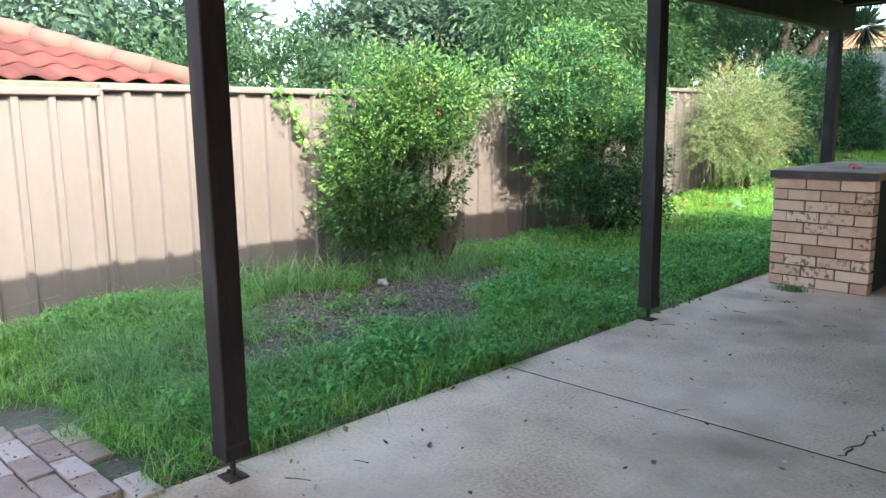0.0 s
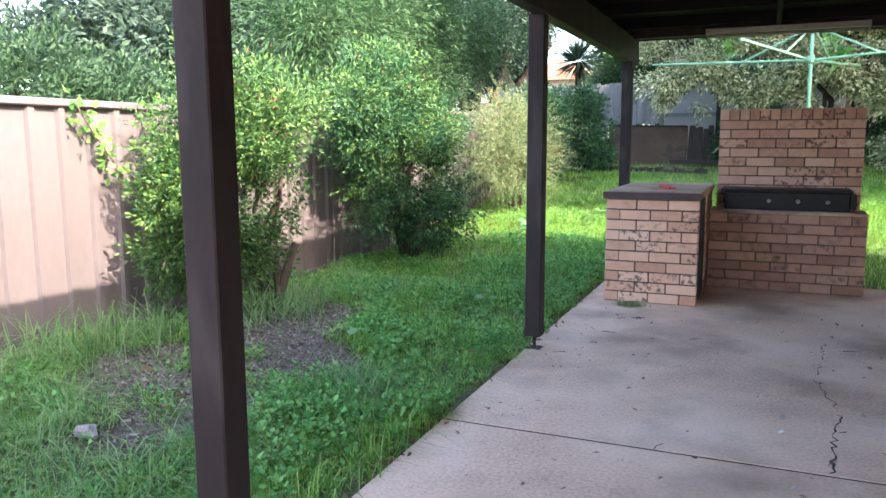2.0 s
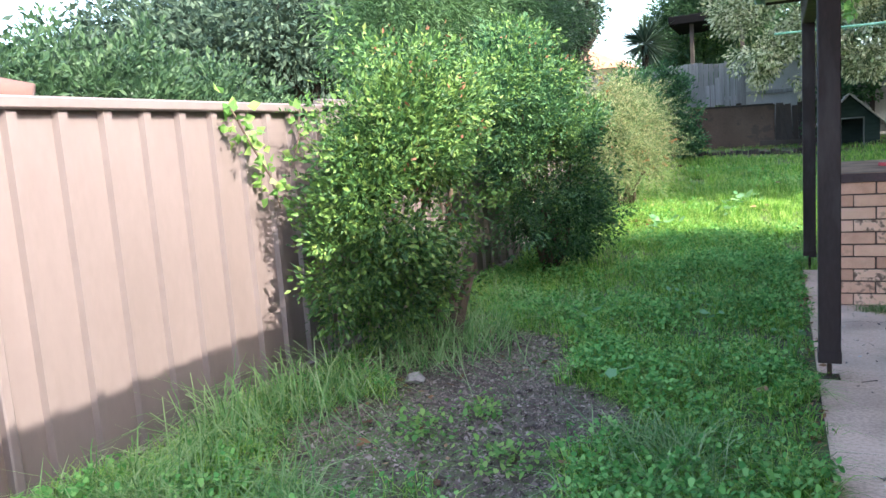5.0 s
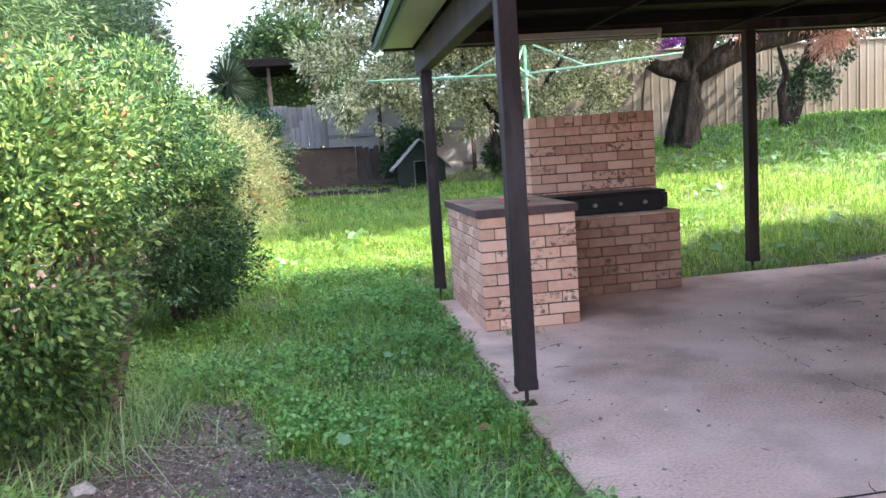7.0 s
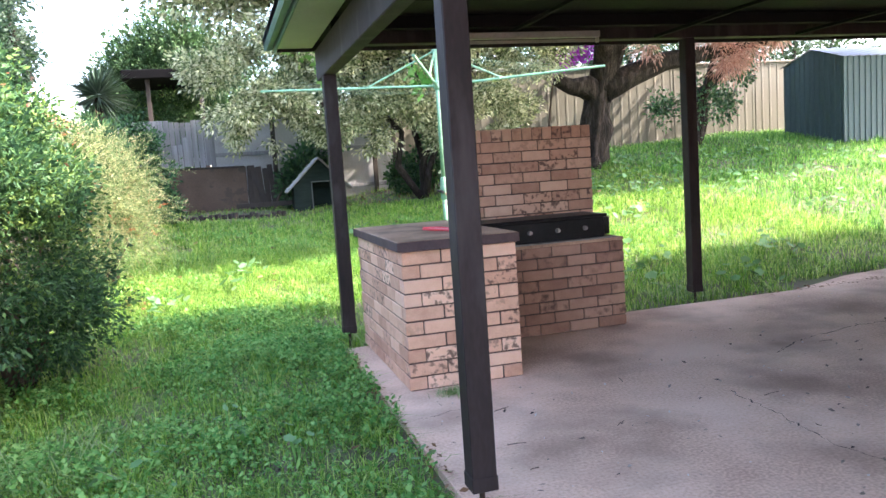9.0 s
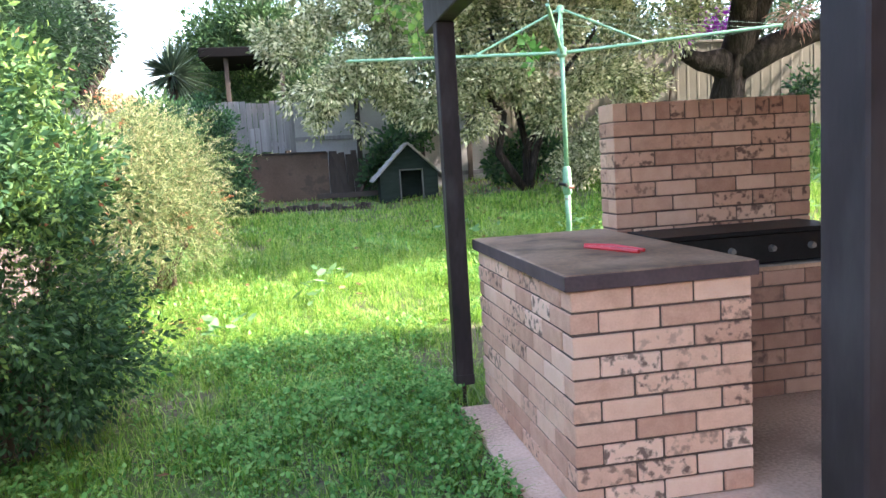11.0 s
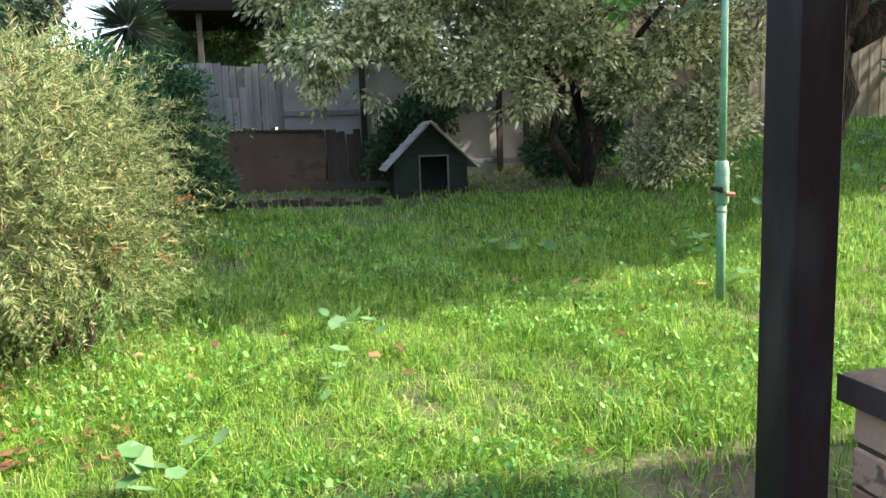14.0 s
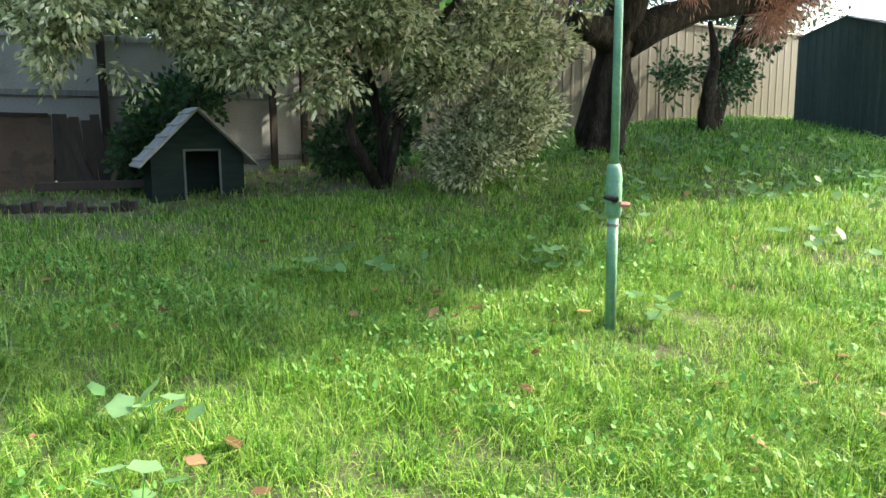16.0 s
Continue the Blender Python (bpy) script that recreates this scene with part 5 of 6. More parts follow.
part("trunk", limbs((6.7, 16.5, gzf(6.7, 16.5) - 0.1), [(7.2, 16.2, 3.6), (8.0, 16.1, 4.2), (6.4, 16.3, 3.2)], 0.16, 43), M_BARK, sec, smooth=True)
crown("dead_foliage", leaf_cloud([(7.2, 15.8, 3.25, 0.4, 0.3, 0.35), (7.6, 15.8, 3.5, 0.5, 0.35, 0.35), (8.4, 15.8, 3.75, 0.5, 0.35, 0.22), (6.9, 15.8, 3.75, 0.5, 0.35, 0.3), (5.2, 15.7, 3.55, 0.25, 0.3, 0.22)], 4200, 0.13, 44, slim=0.14, droop=0.9, shell=0.9), M_PINKDEAD, sec, "hanging pink dead foliage")
crown("crown", leaf_cloud([(6.9, 16.4, 2.5, 0.4, 0.35, 0.6), (6.2, 16.8, 2.4, 0.3, 0.3, 0.35), (7.7, 16.7, 2.5, 0.4, 0.3, 0.5), (8.0, 16.5, 3.1, 0.3, 0.3, 0.4)], 2600, 0.085, 45, slim=0.6, shell=0.9), M_SHRUBD, sec)
bou = thing("bougainvillea", (3.7, 17.6, 1.4), "purple flowering creeper behind the tree", "creeper")
part("stem", Mesh().tube([(3.7, 17.6, 1.2), (3.75, 17.5, 2.4), (3.8, 17.2, 3.5)], [0.03, 0.025, 0.015], 7), M_TWIG, bou)
crown("blossom", leaf_cloud([(3.8, 16.9, 3.6, 0.35, 0.3, 0.25), (4.6, 16.9, 3.75, 0.4, 0.3, 0.2)], 700, 0.09, 46, slim=0.8), M_PURPLE, bou)

# trees beyond the fences
hedge = shrub("tall_hedge", (-8.3, 7.0, -0.3), "tall clipped dense hedge behind the steel fence",
              [(-8.2, 5.2, 1.45, 0.9, 1.0, 1.05), (-8.3, 6.6, 1.35, 0.9, 1.1, 1.05), (-8.2, 4.0, 1.35, 0.7, 0.7, 0.95), (-8.4, 3.2, 1.3, 0.6, 0.6, 0.9)], 56000, 0.075, 51, M_HEDGE, [(-8.3, 5.2, 1.8), (-8.2, 6.7, 1.8), (-8.3, 4.0, 1.7)], 0.06, "hedge", slim=0.4, shell=0.45, clump=14, spread=1.8)
shrub("ferny_tree", (-8.2, 11.5, 0.1), "feathery light green tree behind the steel fence",
      [(-7.6, 10.6, 3.3, 1.2, 1.4, 1.2), (-8.0, 12.6, 3.6, 1.3, 1.5, 1.4), (-7.4, 9.2, 3.0, 1.0, 1.0, 0.9), (-7.8, 14.3, 3.9, 1.2, 1.3, 1.3), (-7.5, 16.2, 3.6, 1.1, 1.2, 1.3), (-7.6, 13.2, 2.4, 0.9, 1.3, 0.8)], 54000, 0.12, 52, M_FERNY, [(-7.6, 10.6, 3.2), (-8.0, 12.6, 3.8), (-7.5, 9.4, 3.0), (-7.8, 14.1, 3.9)], 0.12, "tree", M_BARK, slim=0.2, droop=0.6, shell=0.8)
GUMS = [(-9.9, 24, 5.0, 1.5), (-9.6, 22.5, 4.6, 1.1), (-8.85, 24.5, 4.6, 0.8), (-9.0, 24.2, 6.2, 0.95), (-10.6, 21, 4.0, 1.2), (-11.5, 22, 4.2, 1.8), (-17, 7.5, 2.7, 1.7), (-15.5, 18.5, 4.6, 2.6), (-22, 2.5, 3.2, 2.2), (-13.5, 23, 5.2, 2.8), (-18.2, 19, 5.0, 2.7), (-20.2, 17.6, 4.6, 2.4), (-16.5, 22.5, 5.6, 3.0), (-26, 8, 4.2, 2.6)]
for i, (x, y, z, r) in enumerate(GUMS):
    blobs = [(x, y, z, r, r, r * 0.7), (x + r * 0.6, y + r * 0.5, z + 0.7, r * 0.7, r * 0.7, r * 0.55), (x - r * 0.5, y - r * 0.6, z - 0.5, r * 0.75, r * 0.75, r * 0.6), (x, y + r * 0.7, z - 1.2, r * 0.6, r * 0.6, r * 0.5)]
    shrub("gum_tree", (x, y, -0.3), "tall grey-green gum tree in the distance", blobs, 9000 if x > -12 else 15000, 0.15 if y < 25 and x > -12 else 0.24, 60 + i, M_GUM, [(x, y, z + 1), (x + r * 0.6, y + r * 0.5, z + 1), (x - r * 0.5, y - r * 0.5, z)], 0.28, "tree", M_BARK, slim=0.42, droop=0.5, shell=0.95)
for i, (x, y, z, r) in enumerate([(-2.6, 26.5, 5.2, 2.5), (-4.6, 27.5, 5.3, 1.9), (-3.5, 23.5, 3.3, 1.5), (-0.5, 22.5, 4.0, 1.8), (2.5, 22.5, 4.4, 2.0), (6.0, 23.0, 4.8, 2.2), (9.5, 22.5, 4.8, 2.2), (13.5, 21.0, 4.6, 2.4), (-5.6, 24.5, 3.2, 1.2), (-5.3, 25.4, 5.0, 1.1), (-4.2, 24.8, 5.4, 1.3), (-5.7, 26.2, 4.2, 1.0), (-4.4, 25.4, 3.5, 1.5)]):
    shrub("garden_tree", (x, y, 1.0), "leafy green tree behind the back fence", [(x, y, z, r, r * 0.8, r * 0.9), (x + r * 0.7, y + 0.3, z - 0.6, r * 0.7, r * 0.7, r * 0.7), (x - r * 0.6, y, z - 0.7, r * 0.7, r * 0.7, r * 0.7)],
          10000, 0.14, 80 + i, M_VINE if i == 12 else M_FERNY if i in (0, 1, 2, 8, 9, 10, 11) else M_HEDGE, [(x, y, z), (x + r * 0.6, y, z), (x - r * 0.5, y, z)], 0.15, "tree", M_BARK, slim=0.4, shell=0.9)
# spiky yucca
yu = thing("yucca", (-5.75, 19.0, 1.0), "dark spiky yucca behind the paling fence", "yucca")
part("trunk", Mesh().tube([(-5.75, 19.0, 0.8), (-5.72, 19.0, 3.3)], [0.1, 0.08], 9, 0.3), M_BARK, yu)
gg = np.random.default_rng(91)
nl = 300
dd = gg.normal(size=(nl, 3))
dd[:, 2] = dd[:, 2] * 0.85 + 0.12
dd /= np.linalg.norm(dd, axis=1, keepdims=True)
cc = np.array([-5.72, 19.0, 3.35])
ln = (0.6 + 0.35 * gg.random(nl))[:, None]
sd = np.cross(dd, [0, 0, 1.0])
sd /= np.linalg.norm(sd, axis=1, keepdims=True)
crown("leaves", np.stack([cc + dd * 0.05, cc + dd * ln * 0.4 + sd * 0.022, cc + dd * ln - np.array([0, 0, 0.05]), cc + dd * ln * 0.4 - sd * 0.022], 1).reshape(-1, 3), M_YUCCA, yu)


# ---- grass and weeds ----
def blades(x, y, h, w, seed, lean=0.5):
    """Bent tapering blades, five points each."""
    g_ = np.random.default_rng(seed)
    n = len(x)
    z = gz(x, y)
    a = g_.random(n) * 2 * np.pi
    d = np.stack([np.cos(a), np.sin(a), np.zeros(n)], -1)
    s = np.stack([-np.sin(a), np.cos(a), np.zeros(n)], -1) * w[:, None]
    le = (lean * (0.15 + 1.6 * g_.random(n) ** 1.5) * h)[:, None]
    p = np.stack([x, y, z - 0.005], -1)
    up = np.array([0, 0, 1.0])
    mid = p + up * h[:, None] * 0.55 + d * le * 0.35
    tip = p + up * h[:, None] - np.array([0, 0, 0.3]) * le + d * le
    v = np.stack([p - s, p + s, mid - s * 0.75, mid + s * 0.75, tip], 1).reshape(-1, 3)
    k = np.arange(n) * 5
    f = np.concatenate([np.stack([k, k + 1, k + 3], -1), np.stack([k, k + 3, k + 2], -1), np.stack([k + 2, k + 3, k + 4], -1)])
    return v, f


def field(x0, x1, y0, y1, per_m2, seed):
    g_ = np.random.default_rng(seed)
    n = int((x1 - x0) * (y1 - y0) * per_m2)
    x, y = x0 + (x1 - x0) * g_.random(n), y0 + (y1 - y0) * g_.random(n)
    wob = 0.04 * np.sin(9 * y) + 0.03 * np.sin(23 * y)
    on_slab = (x > SLAB_X - 0.03 + wob) & (y < SLAB_Y + 0.04 + 0.04 * np.sin(11 * x)) | (x > 1.7) & (y < 8.0) | (x > 3.5) & (y < 8.4)
    paved = (x < -2.6) & (y < 0.98 + 0.09 * np.sin(8 * x) + 0.05 * np.sin(19 * x) - 0.25 * np.clip(-3.6 - x, 0, 1))
    away = (x > PX0 - 0.02) & (x < LX1 + 0.02) & (y < 7.85) | (x < FX + 0.05)
    patch = np.sin(2.3 * x + 1.1 * y) + np.sin(3.9 * y - 1.2 * x) + 0.7 * np.sin(7.3 * x + 5.1 * y)
    tuft = np.sin(31 * x + 7 * np.sin(9 * y)) * np.sin(29 * y + 6 * np.sin(11 * x)) + 0.6 * np.sin(13 * x + 4 * np.sin(5 * y)) * np.sin(12 * y)
    thin = g_.random(n) < np.clip(0.6 + 0.34 * tuft + 0.14 * patch, 0.1, 1)
    patch = patch + 1.6 * tuft
    keep = ~on_slab & ~paved & ~away & (g_.random(n) > bed(x, y) * 1.05) & thin
    return x[keep], y[keep], patch[keep]


def grass(name, area, per_m2, hmin, hmax, w, seed, label, lean=0.6, material=M_GRASS):
    x, y, patch = field(*area, per_m2, seed)
    g_ = np.random.default_rng(seed + 1)
    h = hmin + (hmax - hmin) * g_.random(len(x)) ** 1.5 * np.clip(0.75 + 0.16 * patch, 0.35, 1.6)
    h = np.clip(h, 0.02, None)
    v, f = blades(x, y, h, w * (0.7 + 0.6 * g_.random(len(x))), seed + 2, lean)
    return tagged(raw(name, v, f, material), label, "grass", kind="stuff")


LAB = "lush green unmown lawn grass"
grass("grass", (-5.5, -2.45, 0.4, 5.0), 6000, 0.06, 0.18, 0.0024, 100, LAB, 1.5)
grass("grass", (-5.5, -2.3, 5.0, 9.5), 5200, 0.05, 0.13, 0.0024, 103, LAB, 1.3)
grass("grass", (-5.5, 0.6, 9.3, 13.0), 9500, 0.045, 0.15, 0.0024, 106, LAB, 1.4)
grass("grass", (0.6, 4.5, 7.6, 13.0), 2600, 0.06, 0.2, 0.004, 109, LAB, 1.1)
grass("grass", (-2.3, 0.6, 7.6, 9.5), 2500, 0.06, 0.17, 0.0035, 112, LAB, 0.7)
grass("grass", (-5.4, 4.5, 13.0, 15.7), 2400, 0.05, 0.15, 0.0042, 115, LAB, 1.1)
grass("grass", (1.2, 4.5, 15.7, 18.2), 2200, 0.06, 0.18, 0.0045, 121, LAB, 0.8, M_WEEDY)
grass("grass", (-5.4, 1.2, 15.7, 18.2), 420, 0.05, 0.15, 0.0045, 124, LAB, 0.9)
grass("grass", (4.5, 13.0, 7.6, 18.2), 900, 0.07, 0.2, 0.008, 118, LAB, 1.1, M_WEEDY)

g0 = np.random.default_rng(130)
tx, ty, th = [], [], []
for cx, cy, n, h in ((-5.2, 2.0, 90, 0.3), (-5.25, 2.9, 140, 0.38), (-5.1, 3.6, 160, 0.38), (-4.85, 4.2, 170, 0.36), (-4.6, 4.55, 150, 0.34), (-4.85, 4.95, 120, 0.3), (-4.5, 5.4, 120, 0.26), (-5.2, 1.2, 70, 0.25), (-4.3, 5.9, 110, 0.22), (-5.1, 3.2, 120, 0.4),
                     (-3.9, 11.9, 60, 0.3), (-2.5, 12.2, 60, 0.28), (-1.2, 12.4, 60, 0.28), (-4.9, 5.9, 100, 0.3), (-2.5, 7.95, 60, 0.2), (0.7, 7.95, 80, 0.2)):
    tx.append(cx + g0.normal(size=n) * 0.13)
    ty.append(cy + g0.normal(size=n) * 0.16)
    th.append(h * (0.45 + 0.75 * g0.random(n)))
tx, ty, th = np.concatenate(tx), np.concatenate(ty), np.concatenate(th)
ok = (tx > FX + 0.06)
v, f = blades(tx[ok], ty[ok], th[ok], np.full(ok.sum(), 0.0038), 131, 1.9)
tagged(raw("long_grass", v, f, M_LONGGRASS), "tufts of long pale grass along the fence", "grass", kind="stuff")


gt = np.random.default_rng(150)
nt_ = 760
qx, qy = -5.0 + 7.5 * gt.random(nt_), 9.4 + 5.0 * gt.random(nt_)
qx[420:], qy[420:] = -5.3 + 2.6 * gt.random(340), 1.1 + 8.0 * gt.random(340)
off_bed = bed(qx, qy) < 0.3
qx, qy = qx[off_bed], qy[off_bed]
nt_ = len(qx)
per = 34
ux = np.repeat(qx, per) + gt.normal(size=nt_ * per) * 0.035
uy = np.repeat(qy, per) + gt.normal(size=nt_ * per) * 0.035
uh = np.repeat(0.11 + 0.14 * gt.random(nt_) ** 2, per) * (0.5 + 0.6 * gt.random(nt_ * per))
v, f = blades(ux, uy, uh, np.full(len(ux), 0.0028), 151, 1.3)
tagged(raw("grass_tufts", v, f, M_GRASS), "taller tufts standing out of the lawn grass", "grass", kind="stuff")
nf = 190
fx, fy = -5.4 + 2.3 * gt.random(nf), 1.25 + 2.2 * gt.random(nf) ** 1.3
far_off = bed(fx, fy) < 0.25
fx, fy = fx[far_off], fy[far_off]
ux = np.repeat(fx, per) + gt.normal(size=len(fx) * per) * 0.05
uy = np.repeat(fy, per) + gt.normal(size=len(fx) * per) * 0.05
uh = np.repeat(0.15 + 0.13 * gt.random(len(fx)), per) * (0.5 + 0.6 * gt.random(len(fx) * per))
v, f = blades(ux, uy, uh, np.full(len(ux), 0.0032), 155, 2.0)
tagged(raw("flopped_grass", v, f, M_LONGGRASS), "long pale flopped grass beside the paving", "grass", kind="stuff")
ux, uy, _ = field(-5.2, 2.5, 9.2, 14.0, 160, 152)
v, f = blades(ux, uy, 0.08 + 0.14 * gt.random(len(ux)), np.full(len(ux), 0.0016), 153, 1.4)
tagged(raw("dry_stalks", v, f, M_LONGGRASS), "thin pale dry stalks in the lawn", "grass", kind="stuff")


def flat_leaves(x, y, z, r, seed, lobes=5, tilt=0.35):
    """Round leaves of a few lobes, as a fan of triangles."""
    g_ = np.random.default_rng(seed)
    n = len(x)
    k = lobes * 2
    a = g_.random(n)[:, None] * 6.28 + np.arange(k)[None, :] * 2 * np.pi / k
    rr = r[:, None] * np.where(np.arange(k) % 2 == 0, 1.0, 0.78)[None, :]
    tx_, ty_ = g_.normal(size=(2, n)) * tilt
    px, py = rr * np.cos(a), rr * np.sin(a)
    pz = px * tx_[:, None] + py * ty_[:, None] + 0.18 * rr
    ring = np.stack([x[:, None] + px, y[:, None] + py, z[:, None] + pz], -1)
    cen = np.stack([x, y, z], -1)[:, None, :]
    v = np.concatenate([cen, ring], 1).reshape(-1, 3)
    b = (np.arange(n) * (k + 1))[:, None]
    i = np.arange(k)[None, :]
    f = np.stack([np.broadcast_to(b, (n, k)), b + 1 + i, b + 1 + (i + 1) % k], -1).reshape(-1, 3)
    return v, f


cx_, cy_, pat = field(-5.4, -2.6, 1.3, 9.0, 5200, 140)
sel = g0.random(len(cx_)) < np.clip(0.25 + 0.5 * (cx_ > -4.0) * (cy_ > 2.6) + 0.22 * pat, 0.08, 1)
cx_, cy_ = cx_[sel], cy_[sel]
v, f = flat_leaves(cx_, cy_, gz(cx_, cy_) + 0.025 + 0.05 * g0.random(len(cx_)) + 0.04 * np.clip(pat[sel], 0, 2), 0.006 + 0.009 * g0.random(len(cx_)), 141, 3, 0.5)
tagged(raw("clover", v, f, M_CLOVER), "low clover and broad weeds among the grass", "clover", kind="stuff")
cx_, cy_, pat = field(-5.2, 2.5, 9.0, 14.0, 1100, 142)
sel = pat + 1.2 * np.sin(1.9 * cx_ + 1) * np.sin(1.6 * cy_) > 0.9
cx_, cy_ = cx_[sel], cy_[sel]
v, f = flat_leaves(cx_, cy_, gz(cx_, cy_) + 0.05 + 0.07 * g0.random(len(cx_)), 0.006 + 0.011 * g0.random(len(cx_)) ** 2, 143, 3, 0.6)
tagged(raw("clover", v, f, M_CLOVER), "low clover and broad weeds among the grass", "clover", kind="stuff")


def weed(x, y, n, r, seed, big=1.0, label="pale green mallow weed with broad lobed leaves"):
    g_ = np.random.default_rng(seed)
    z0 = gzf(x, y)
    w = thing("mallow_weed", (x, y, z0), label, "weed", "mallow weeds")
    px, py = x + g_.normal(size=n) * r, y + g_.normal(size=n) * r
    pz = gz(px, py) + 0.08 + 0.14 * g_.random(n)
    v_, f_ = flat_leaves(px, py, pz, big * (0.025 + 0.04 * g_.random(n)), seed + 1, 5)
    raw("leaves", v_, f_, M_MALLOW, w)
    for i in range(min(n, 6)):
        part("stem", Mesh().tube([(x, y, z0 - 0.01), (px[i], py[i], pz[i])], [0.004, 0.003], 4), M_CLOVER, w)
    return w


for i, (x, y, n, r) in enumerate([(-3.39, 10.24, 9, 0.11), (-4.13, 9.42, 10, 0.1), (-3.2, 10.9, 8, 0.1), (-0.5, 10.9, 9, 0.08), (-1.6, 12.6, 16, 0.16), (1.34, 13.14, 24, 0.2), (2.4, 11.6, 26, 0.28), (3.2, 12.8, 30, 0.3), (2.0, 13.8, 26, 0.28), (4.4, 12.2, 34, 0.35),
                                (5.2, 13.4, 36, 0.4), (3.6, 14.6, 30, 0.35), (6.4, 14.2, 36, 0.4), (7.5, 13.0, 34, 0.4), (5.8, 15.4, 30, 0.4), (4.0, 13.4, 34, 0.35), (5.0, 14.6, 34, 0.4), (6.2, 12.6, 34, 0.4), (7.2, 14.9, 34, 0.4), (3.0, 13.7, 30, 0.3), (8.4, 14.0, 34, 0.4), (4.6, 15.6, 34, 0.3), (1.0, 9.4, 20, 0.22), (0.4, 8.4, 18, 0.16), (-4.0, 5.2, 9, 0.09), (-3.25, 5.29, 6, 0.05), (-2.76, 4.86, 7, 0.06), (-3.9, 4.7, 8, 0.06),
                                (-3.55, 5.6, 10, 0.1), (-3.5, 3.8, 6, 0.06), (2.6, 8.9, 20, 0.22), (4.9, 10.6, 26, 0.3), (2.9, 15.6, 24, 0.3), (-0.2, 12.2, 14, 0.14), (1.5, 8.1, 16, 0.14)]):
    weed(x, y, n, r, 200 + 3 * i, 0.55 if y < 7 else 1.0)
wd = thing("bright_weed", (-4.15, 3.3, 0), "bright green small-leaved weed growing in the bed", "weed")
wx = np.concatenate([-4.38 + g0.normal(size=170) * 0.09, -4.2 + g0.normal(size=120) * 0.07, -3.9 + g0.normal(size=200) * 0.1])
wy = np.concatenate([3.2 + g0.normal(size=170) * 0.09, 3.5 + g0.normal(size=120) * 0.09, 3.0 + g0.normal(size=200) * 0.11])
v, f = flat_leaves(wx, wy, gz(wx, wy) + 0.02 + 0.07 * g0.random(490), 0.008 + 0.009 * g0.random(490), 251, 3, 0.5)
raw("leaves", v, f, M_VINE, wd)

# mulch, twigs and fallen leaves
g1 = np.random.default_rng(300)
n = 80000
mx, my = -5.5 + 2.3 * g1.random(n), 1.6 + 4.3 * g1.random(n)
keep = g1.random(n) < bed(mx, my) * 1.2 + 0.05
mx, my = mx[keep], my[keep]
n = len(mx)
mz = gz(mx, my) + 0.012 * g1.random(n)
sz = (0.003 + 0.009 * g1.random(n) ** 3)[:, None]
P = np.stack([mx, my, mz], -1)
A = g1.normal(size=(n, 3)) * np.array([1, 1, 0.35])
B = g1.normal(size=(n, 3)) * np.array([1, 1, 0.35])
C = g1.normal(size=(n, 3)) * np.array([0.4, 0.4, 1])
v = np.stack([P + A * sz, P + B * sz, P - (A + B) * 0.6 * sz, P + np.abs(C) * sz * np.array([0.3, 0.3, 1])], 1).reshape(-1, 3)
k = np.arange(n) * 4
f = np.concatenate([np.stack([k, k + 1, k + 2], -1), np.stack([k, k + 1, k + 3], -1), np.stack([k + 1, k + 2, k + 3], -1), np.stack([k + 2, k, k + 3], -1)])
tagged(raw("mulch", v, f, M_MULCH), "dark crumbly mulch in the garden bed", "mulch", kind="stuff")


def fallen(name, x, y, z, size, seed, material, label, category="leaves"):
    g_ = np.random.default_rng(seed)
    n_ = len(x)
    a = g_.random(n_) * 6.28
    ax = np.stack([np.cos(a), np.sin(a), 0.25 * g_.normal(size=n_)], -1)
    sd_ = np.stack([-np.sin(a), np.cos(a), 0.25 * g_.normal(size=n_)], -1)
    p = np.stack([x, y, z], -1)
    L_ = (size * (0.5 + g_.random(n_)))[:, None]
    v_ = np.stack([p - ax * L_ * 0.5, p + sd_ * L_ * 0.28 + [0, 0, 0.006], p + ax * L_ * 0.5 + [0, 0, 0.004], p - sd_ * L_ * 0.28 + [0, 0, 0.003]], 1).reshape(-1, 3)
    return tagged(raw(name, v_, leaf_faces(v_), material), label, category, kind="stuff")


lx, ly, _ = field(-5.2, 3.0, 9.0, 14.5, 5, 310)
fallen("fallen_leaves", lx, ly, gz(lx, ly) + 0.07, 0.09, 311, M_DEADLEAF, "orange-brown leaves fallen on the lawn")
lx, ly, _ = field(-5.3, -2.65, 1.0, 9.0, 6, 312)
fallen("fallen_leaves", lx, ly, gz(lx, ly) + 0.06, 0.06, 313, M_DEADLEAF, "orange-brown leaves fallen on the lawn")
n = 170
bx, by = -5.4 + 1.3 * g1.random(n) ** 1.3, 2.0 + 3.0 * g1.random(n)
fallen("fallen_leaves", bx, by, gz(bx, by) + 0.02, 0.05, 314, M_DEADLEAF, "dry leaves fallen in the garden bed")
n = 480
bx, by = -2.5 + 6.0 * g1.random(n) ** 1.4, -0.2 + 7.6 * g1.random(n)
inside = ~((bx > PX0 - 0.1) & (bx < LX1 + 0.1) & (by > PY0 - 0.05))
fallen("slab_litter", bx[inside], by[inside], np.full(inside.sum(), 0.004), 0.022, 315, M_LITTER, "small pale leaf bits scattered on the slab", "litter")
n = 240
bx, by = -2.5 + 4.5 * g1.random(n) ** 1.3, 0.2 + 7.0 * g1.random(n)
inside = ~((bx > PX0 - 0.1) & (bx < LX1 + 0.1) & (by > PY0 - 0.05))
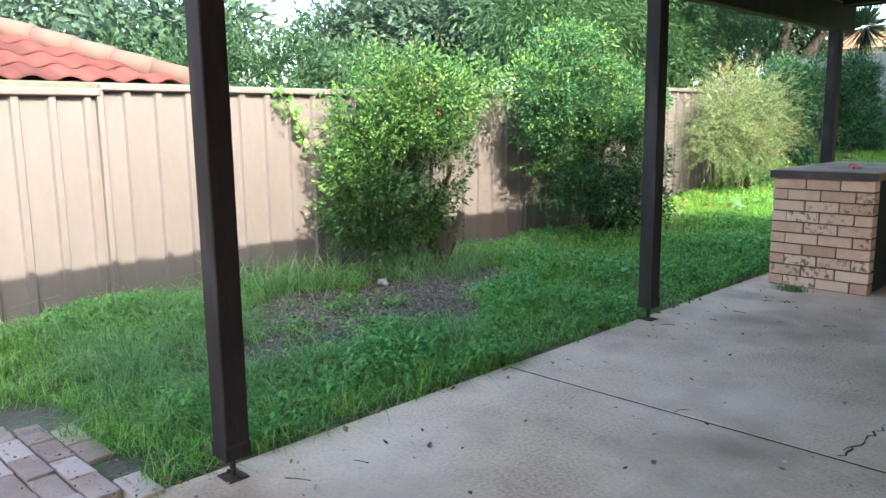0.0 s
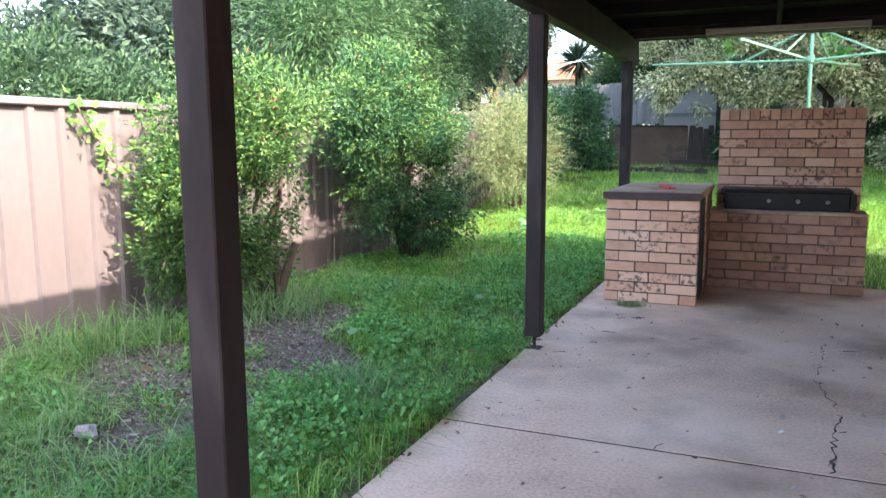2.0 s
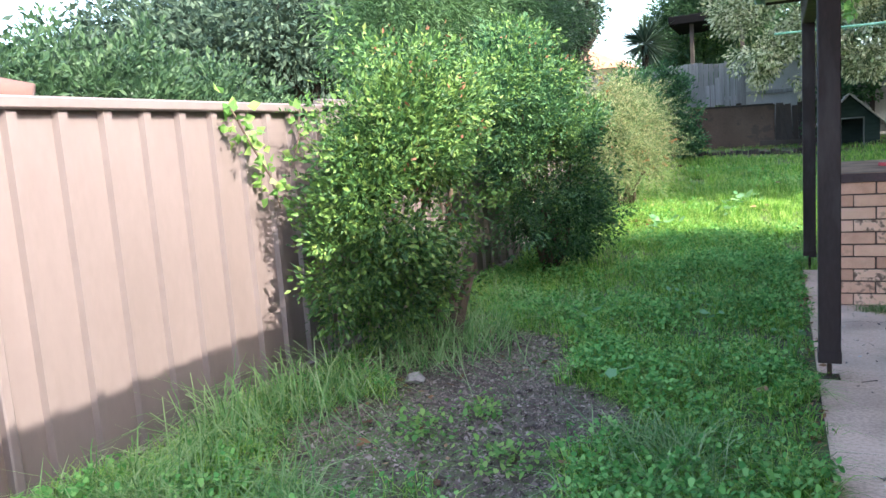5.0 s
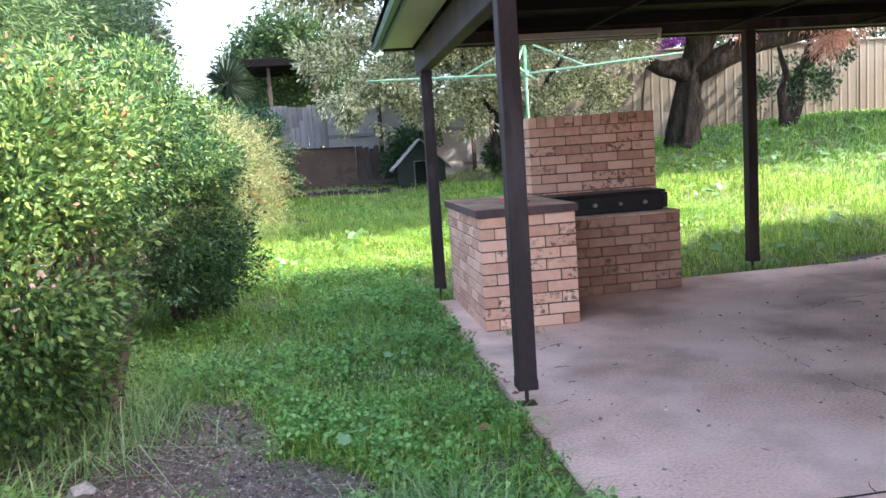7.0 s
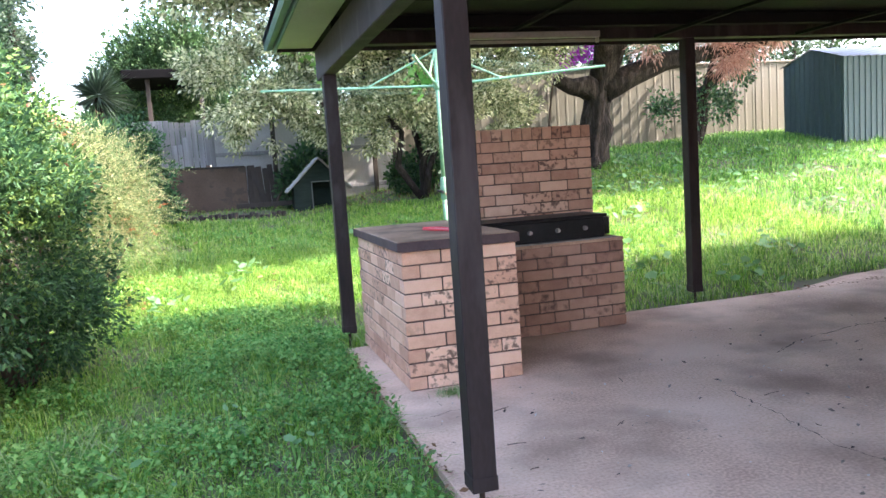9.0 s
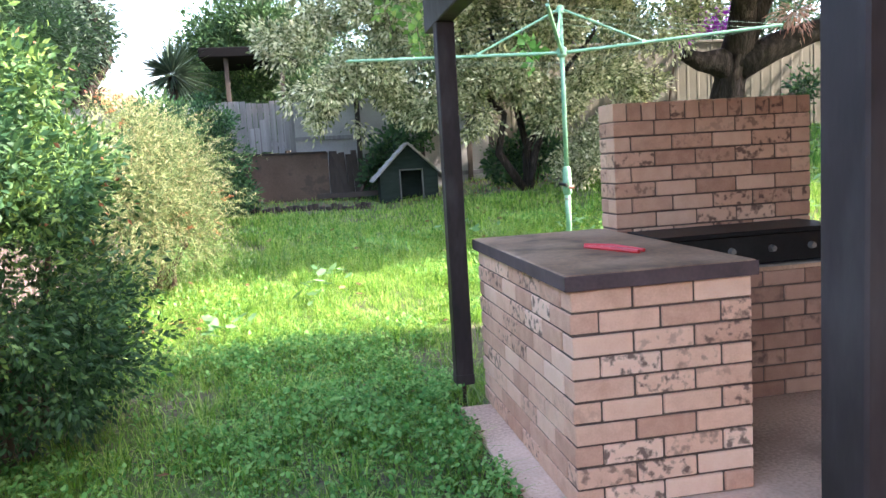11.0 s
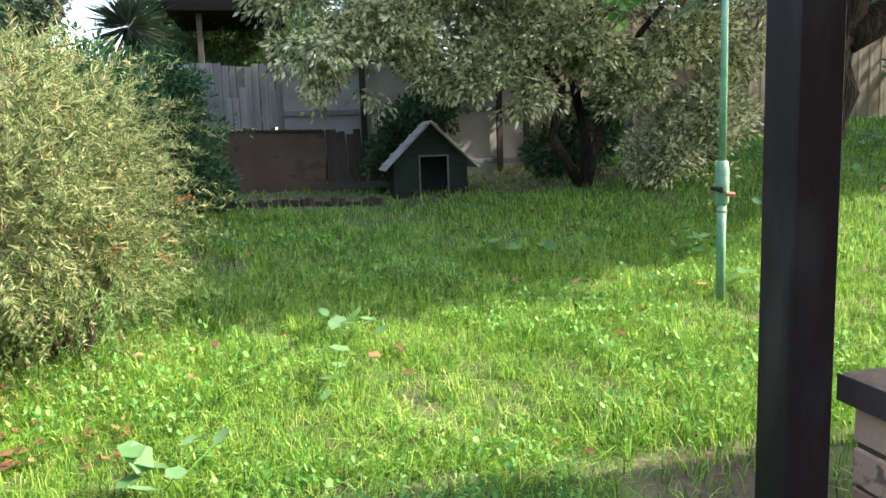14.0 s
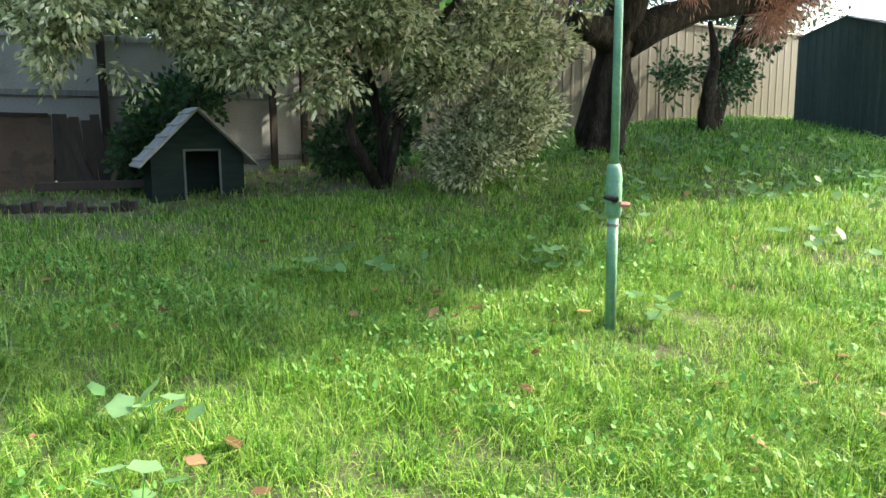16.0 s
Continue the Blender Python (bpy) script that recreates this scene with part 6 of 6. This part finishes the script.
fallen("slab_litter", bx[inside], by[inside], np.full(inside.sum(), 0.004), 0.03, 316, M_MULCH, "small dark crumbs scattered on the slab", "litter")
tw_ = Mesh()
rt = random.Random(77)
for i in range(34):
    x, y = -2.4 + 4.2 * rt.random() ** 1.3, 0.6 + 5.3 * rt.random()
    a, l = rt.random() * 6.28, rt.uniform(0.03, 0.12)
    dx, dy = math.cos(a) * l, math.sin(a) * l
    tw_.tube([(x, y, 0.004), (x + dx * 0.5 + rt.uniform(-0.01, 0.01), y + dy * 0.5, 0.006), (x + dx, y + dy, 0.004)], [0.0025, 0.002, 0.0014], 5)
tagged(part("twig_litter", tw_, M_TWIG), "short dry twigs scattered on the slab", "litter", kind="stuff")
n = 420
bx, by = np.concatenate([SLAB_X - 0.03 + 0.035 * g1.normal(size=300), 1.0 + 2.8 * g1.random(120)]), np.concatenate([1.0 + 6.5 * g1.random(300), 7.6 + 0.05 * g1.normal(size=120)])
fallen("edge_litter", bx, by, np.where(bx > SLAB_X, 0.005, 0.0), 0.035, 317, M_DEADLEAF, "brown litter along the slab edge", "litter")
lx, ly = -5.2 + 0.9 * g1.random(160), 9.6 + 1.3 * g1.random(160)
fallen("fallen_leaves", lx, ly, gz(lx, ly) + 0.05, 0.06, 322, M_DEADLEAF, "dry brown leaves heaped under the bottlebrush")
lx, ly = -5.0 + 6.4 * g1.random(900), 15.6 + 2.2 * g1.random(900)
fallen("fallen_leaves", lx, ly, gz(lx, ly) + 0.015, 0.06, 320, M_DEADLEAF, "brown leaf litter on the shaded bare ground by the kennel")
n = 420
bx, by = -4.4 + 1.85 * g1.random(n), 0.55 + 0.7 * g1.random(n)
fallen("paving_dirt", bx, by, np.full(n, 0.012) + 0.01 * g1.random(n), 0.014, 319, M_MULCH, "dark crumbs and dirt scattered over the paving edge", "litter")
tuft = thing("grass_tuft", (-2.22, 6.0, 0), "small grass tuft growing at the foot of the bench", "grass")
n = 260
ux, uy = -2.22 + 0.06 * g1.normal(size=n), 6.0 + 0.035 * g1.normal(size=n)
v, f = blades(ux, uy, 0.03 + 0.05 * g1.random(n), np.full(n, 0.002), 318, 1.2)
v[:, 2] += 0.12
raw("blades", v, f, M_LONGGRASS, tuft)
lump = thing("stone", (-4.05, 2.08, gzf(-4.05, 2.08)), "pale pinkish broken stone lying on the bare soil", "stone")
part("rock", Mesh().tube([(-4.1, 2.07, 0.03), (-4.08, 2.08, 0.05), (-4.03, 2.09, 0.055), (-3.99, 2.08, 0.035)], [0.012, 0.03, 0.034, 0.013], 11, 0.8), M_STONE, lump)
rock = thing("stone", (-4.74, 3.87, gzf(-4.74, 3.87)), "pale grey stone lying in the garden bed", "stone")
part("rock", Mesh().tube([(-4.79, 3.87, 0.02), (-4.76, 3.87, 0.04), (-4.72, 3.88, 0.045), (-4.68, 3.88, 0.03)], [0.012, 0.03, 0.032, 0.014], 10, 0.8), M_STONE, rock)

# ---- brick pavers ----
pav = thing("brick_paving", (-3.4, 0.3, 0), "uneven old pinkish brick paving beside the slab", "paving", kind="structure")
rs = random.Random(17)
for r in range(26):
    y = 0.92 - 0.118 * r
    x = -2.72 - (0.118 if r % 2 else 0)
    while x > -4.6:
        ragged = r == 0 and rs.random() < 0.45 or x < -3.7 and r < 2 or r < 4 and rs.random() < 0.05
        if not ragged:
            ob = lay(pav, (x, y, -0.02 + rs.uniform(-0.006, 0.006)), rs.uniform(-0.03, 0.03), 0.226, 0.108, 0.06, M_PAVER, rs, "paver")
            ob.rotation_euler = (rs.uniform(-0.03, 0.03), rs.uniform(-0.03, 0.03), rs.uniform(-0.04, 0.04))
        x -= 0.236
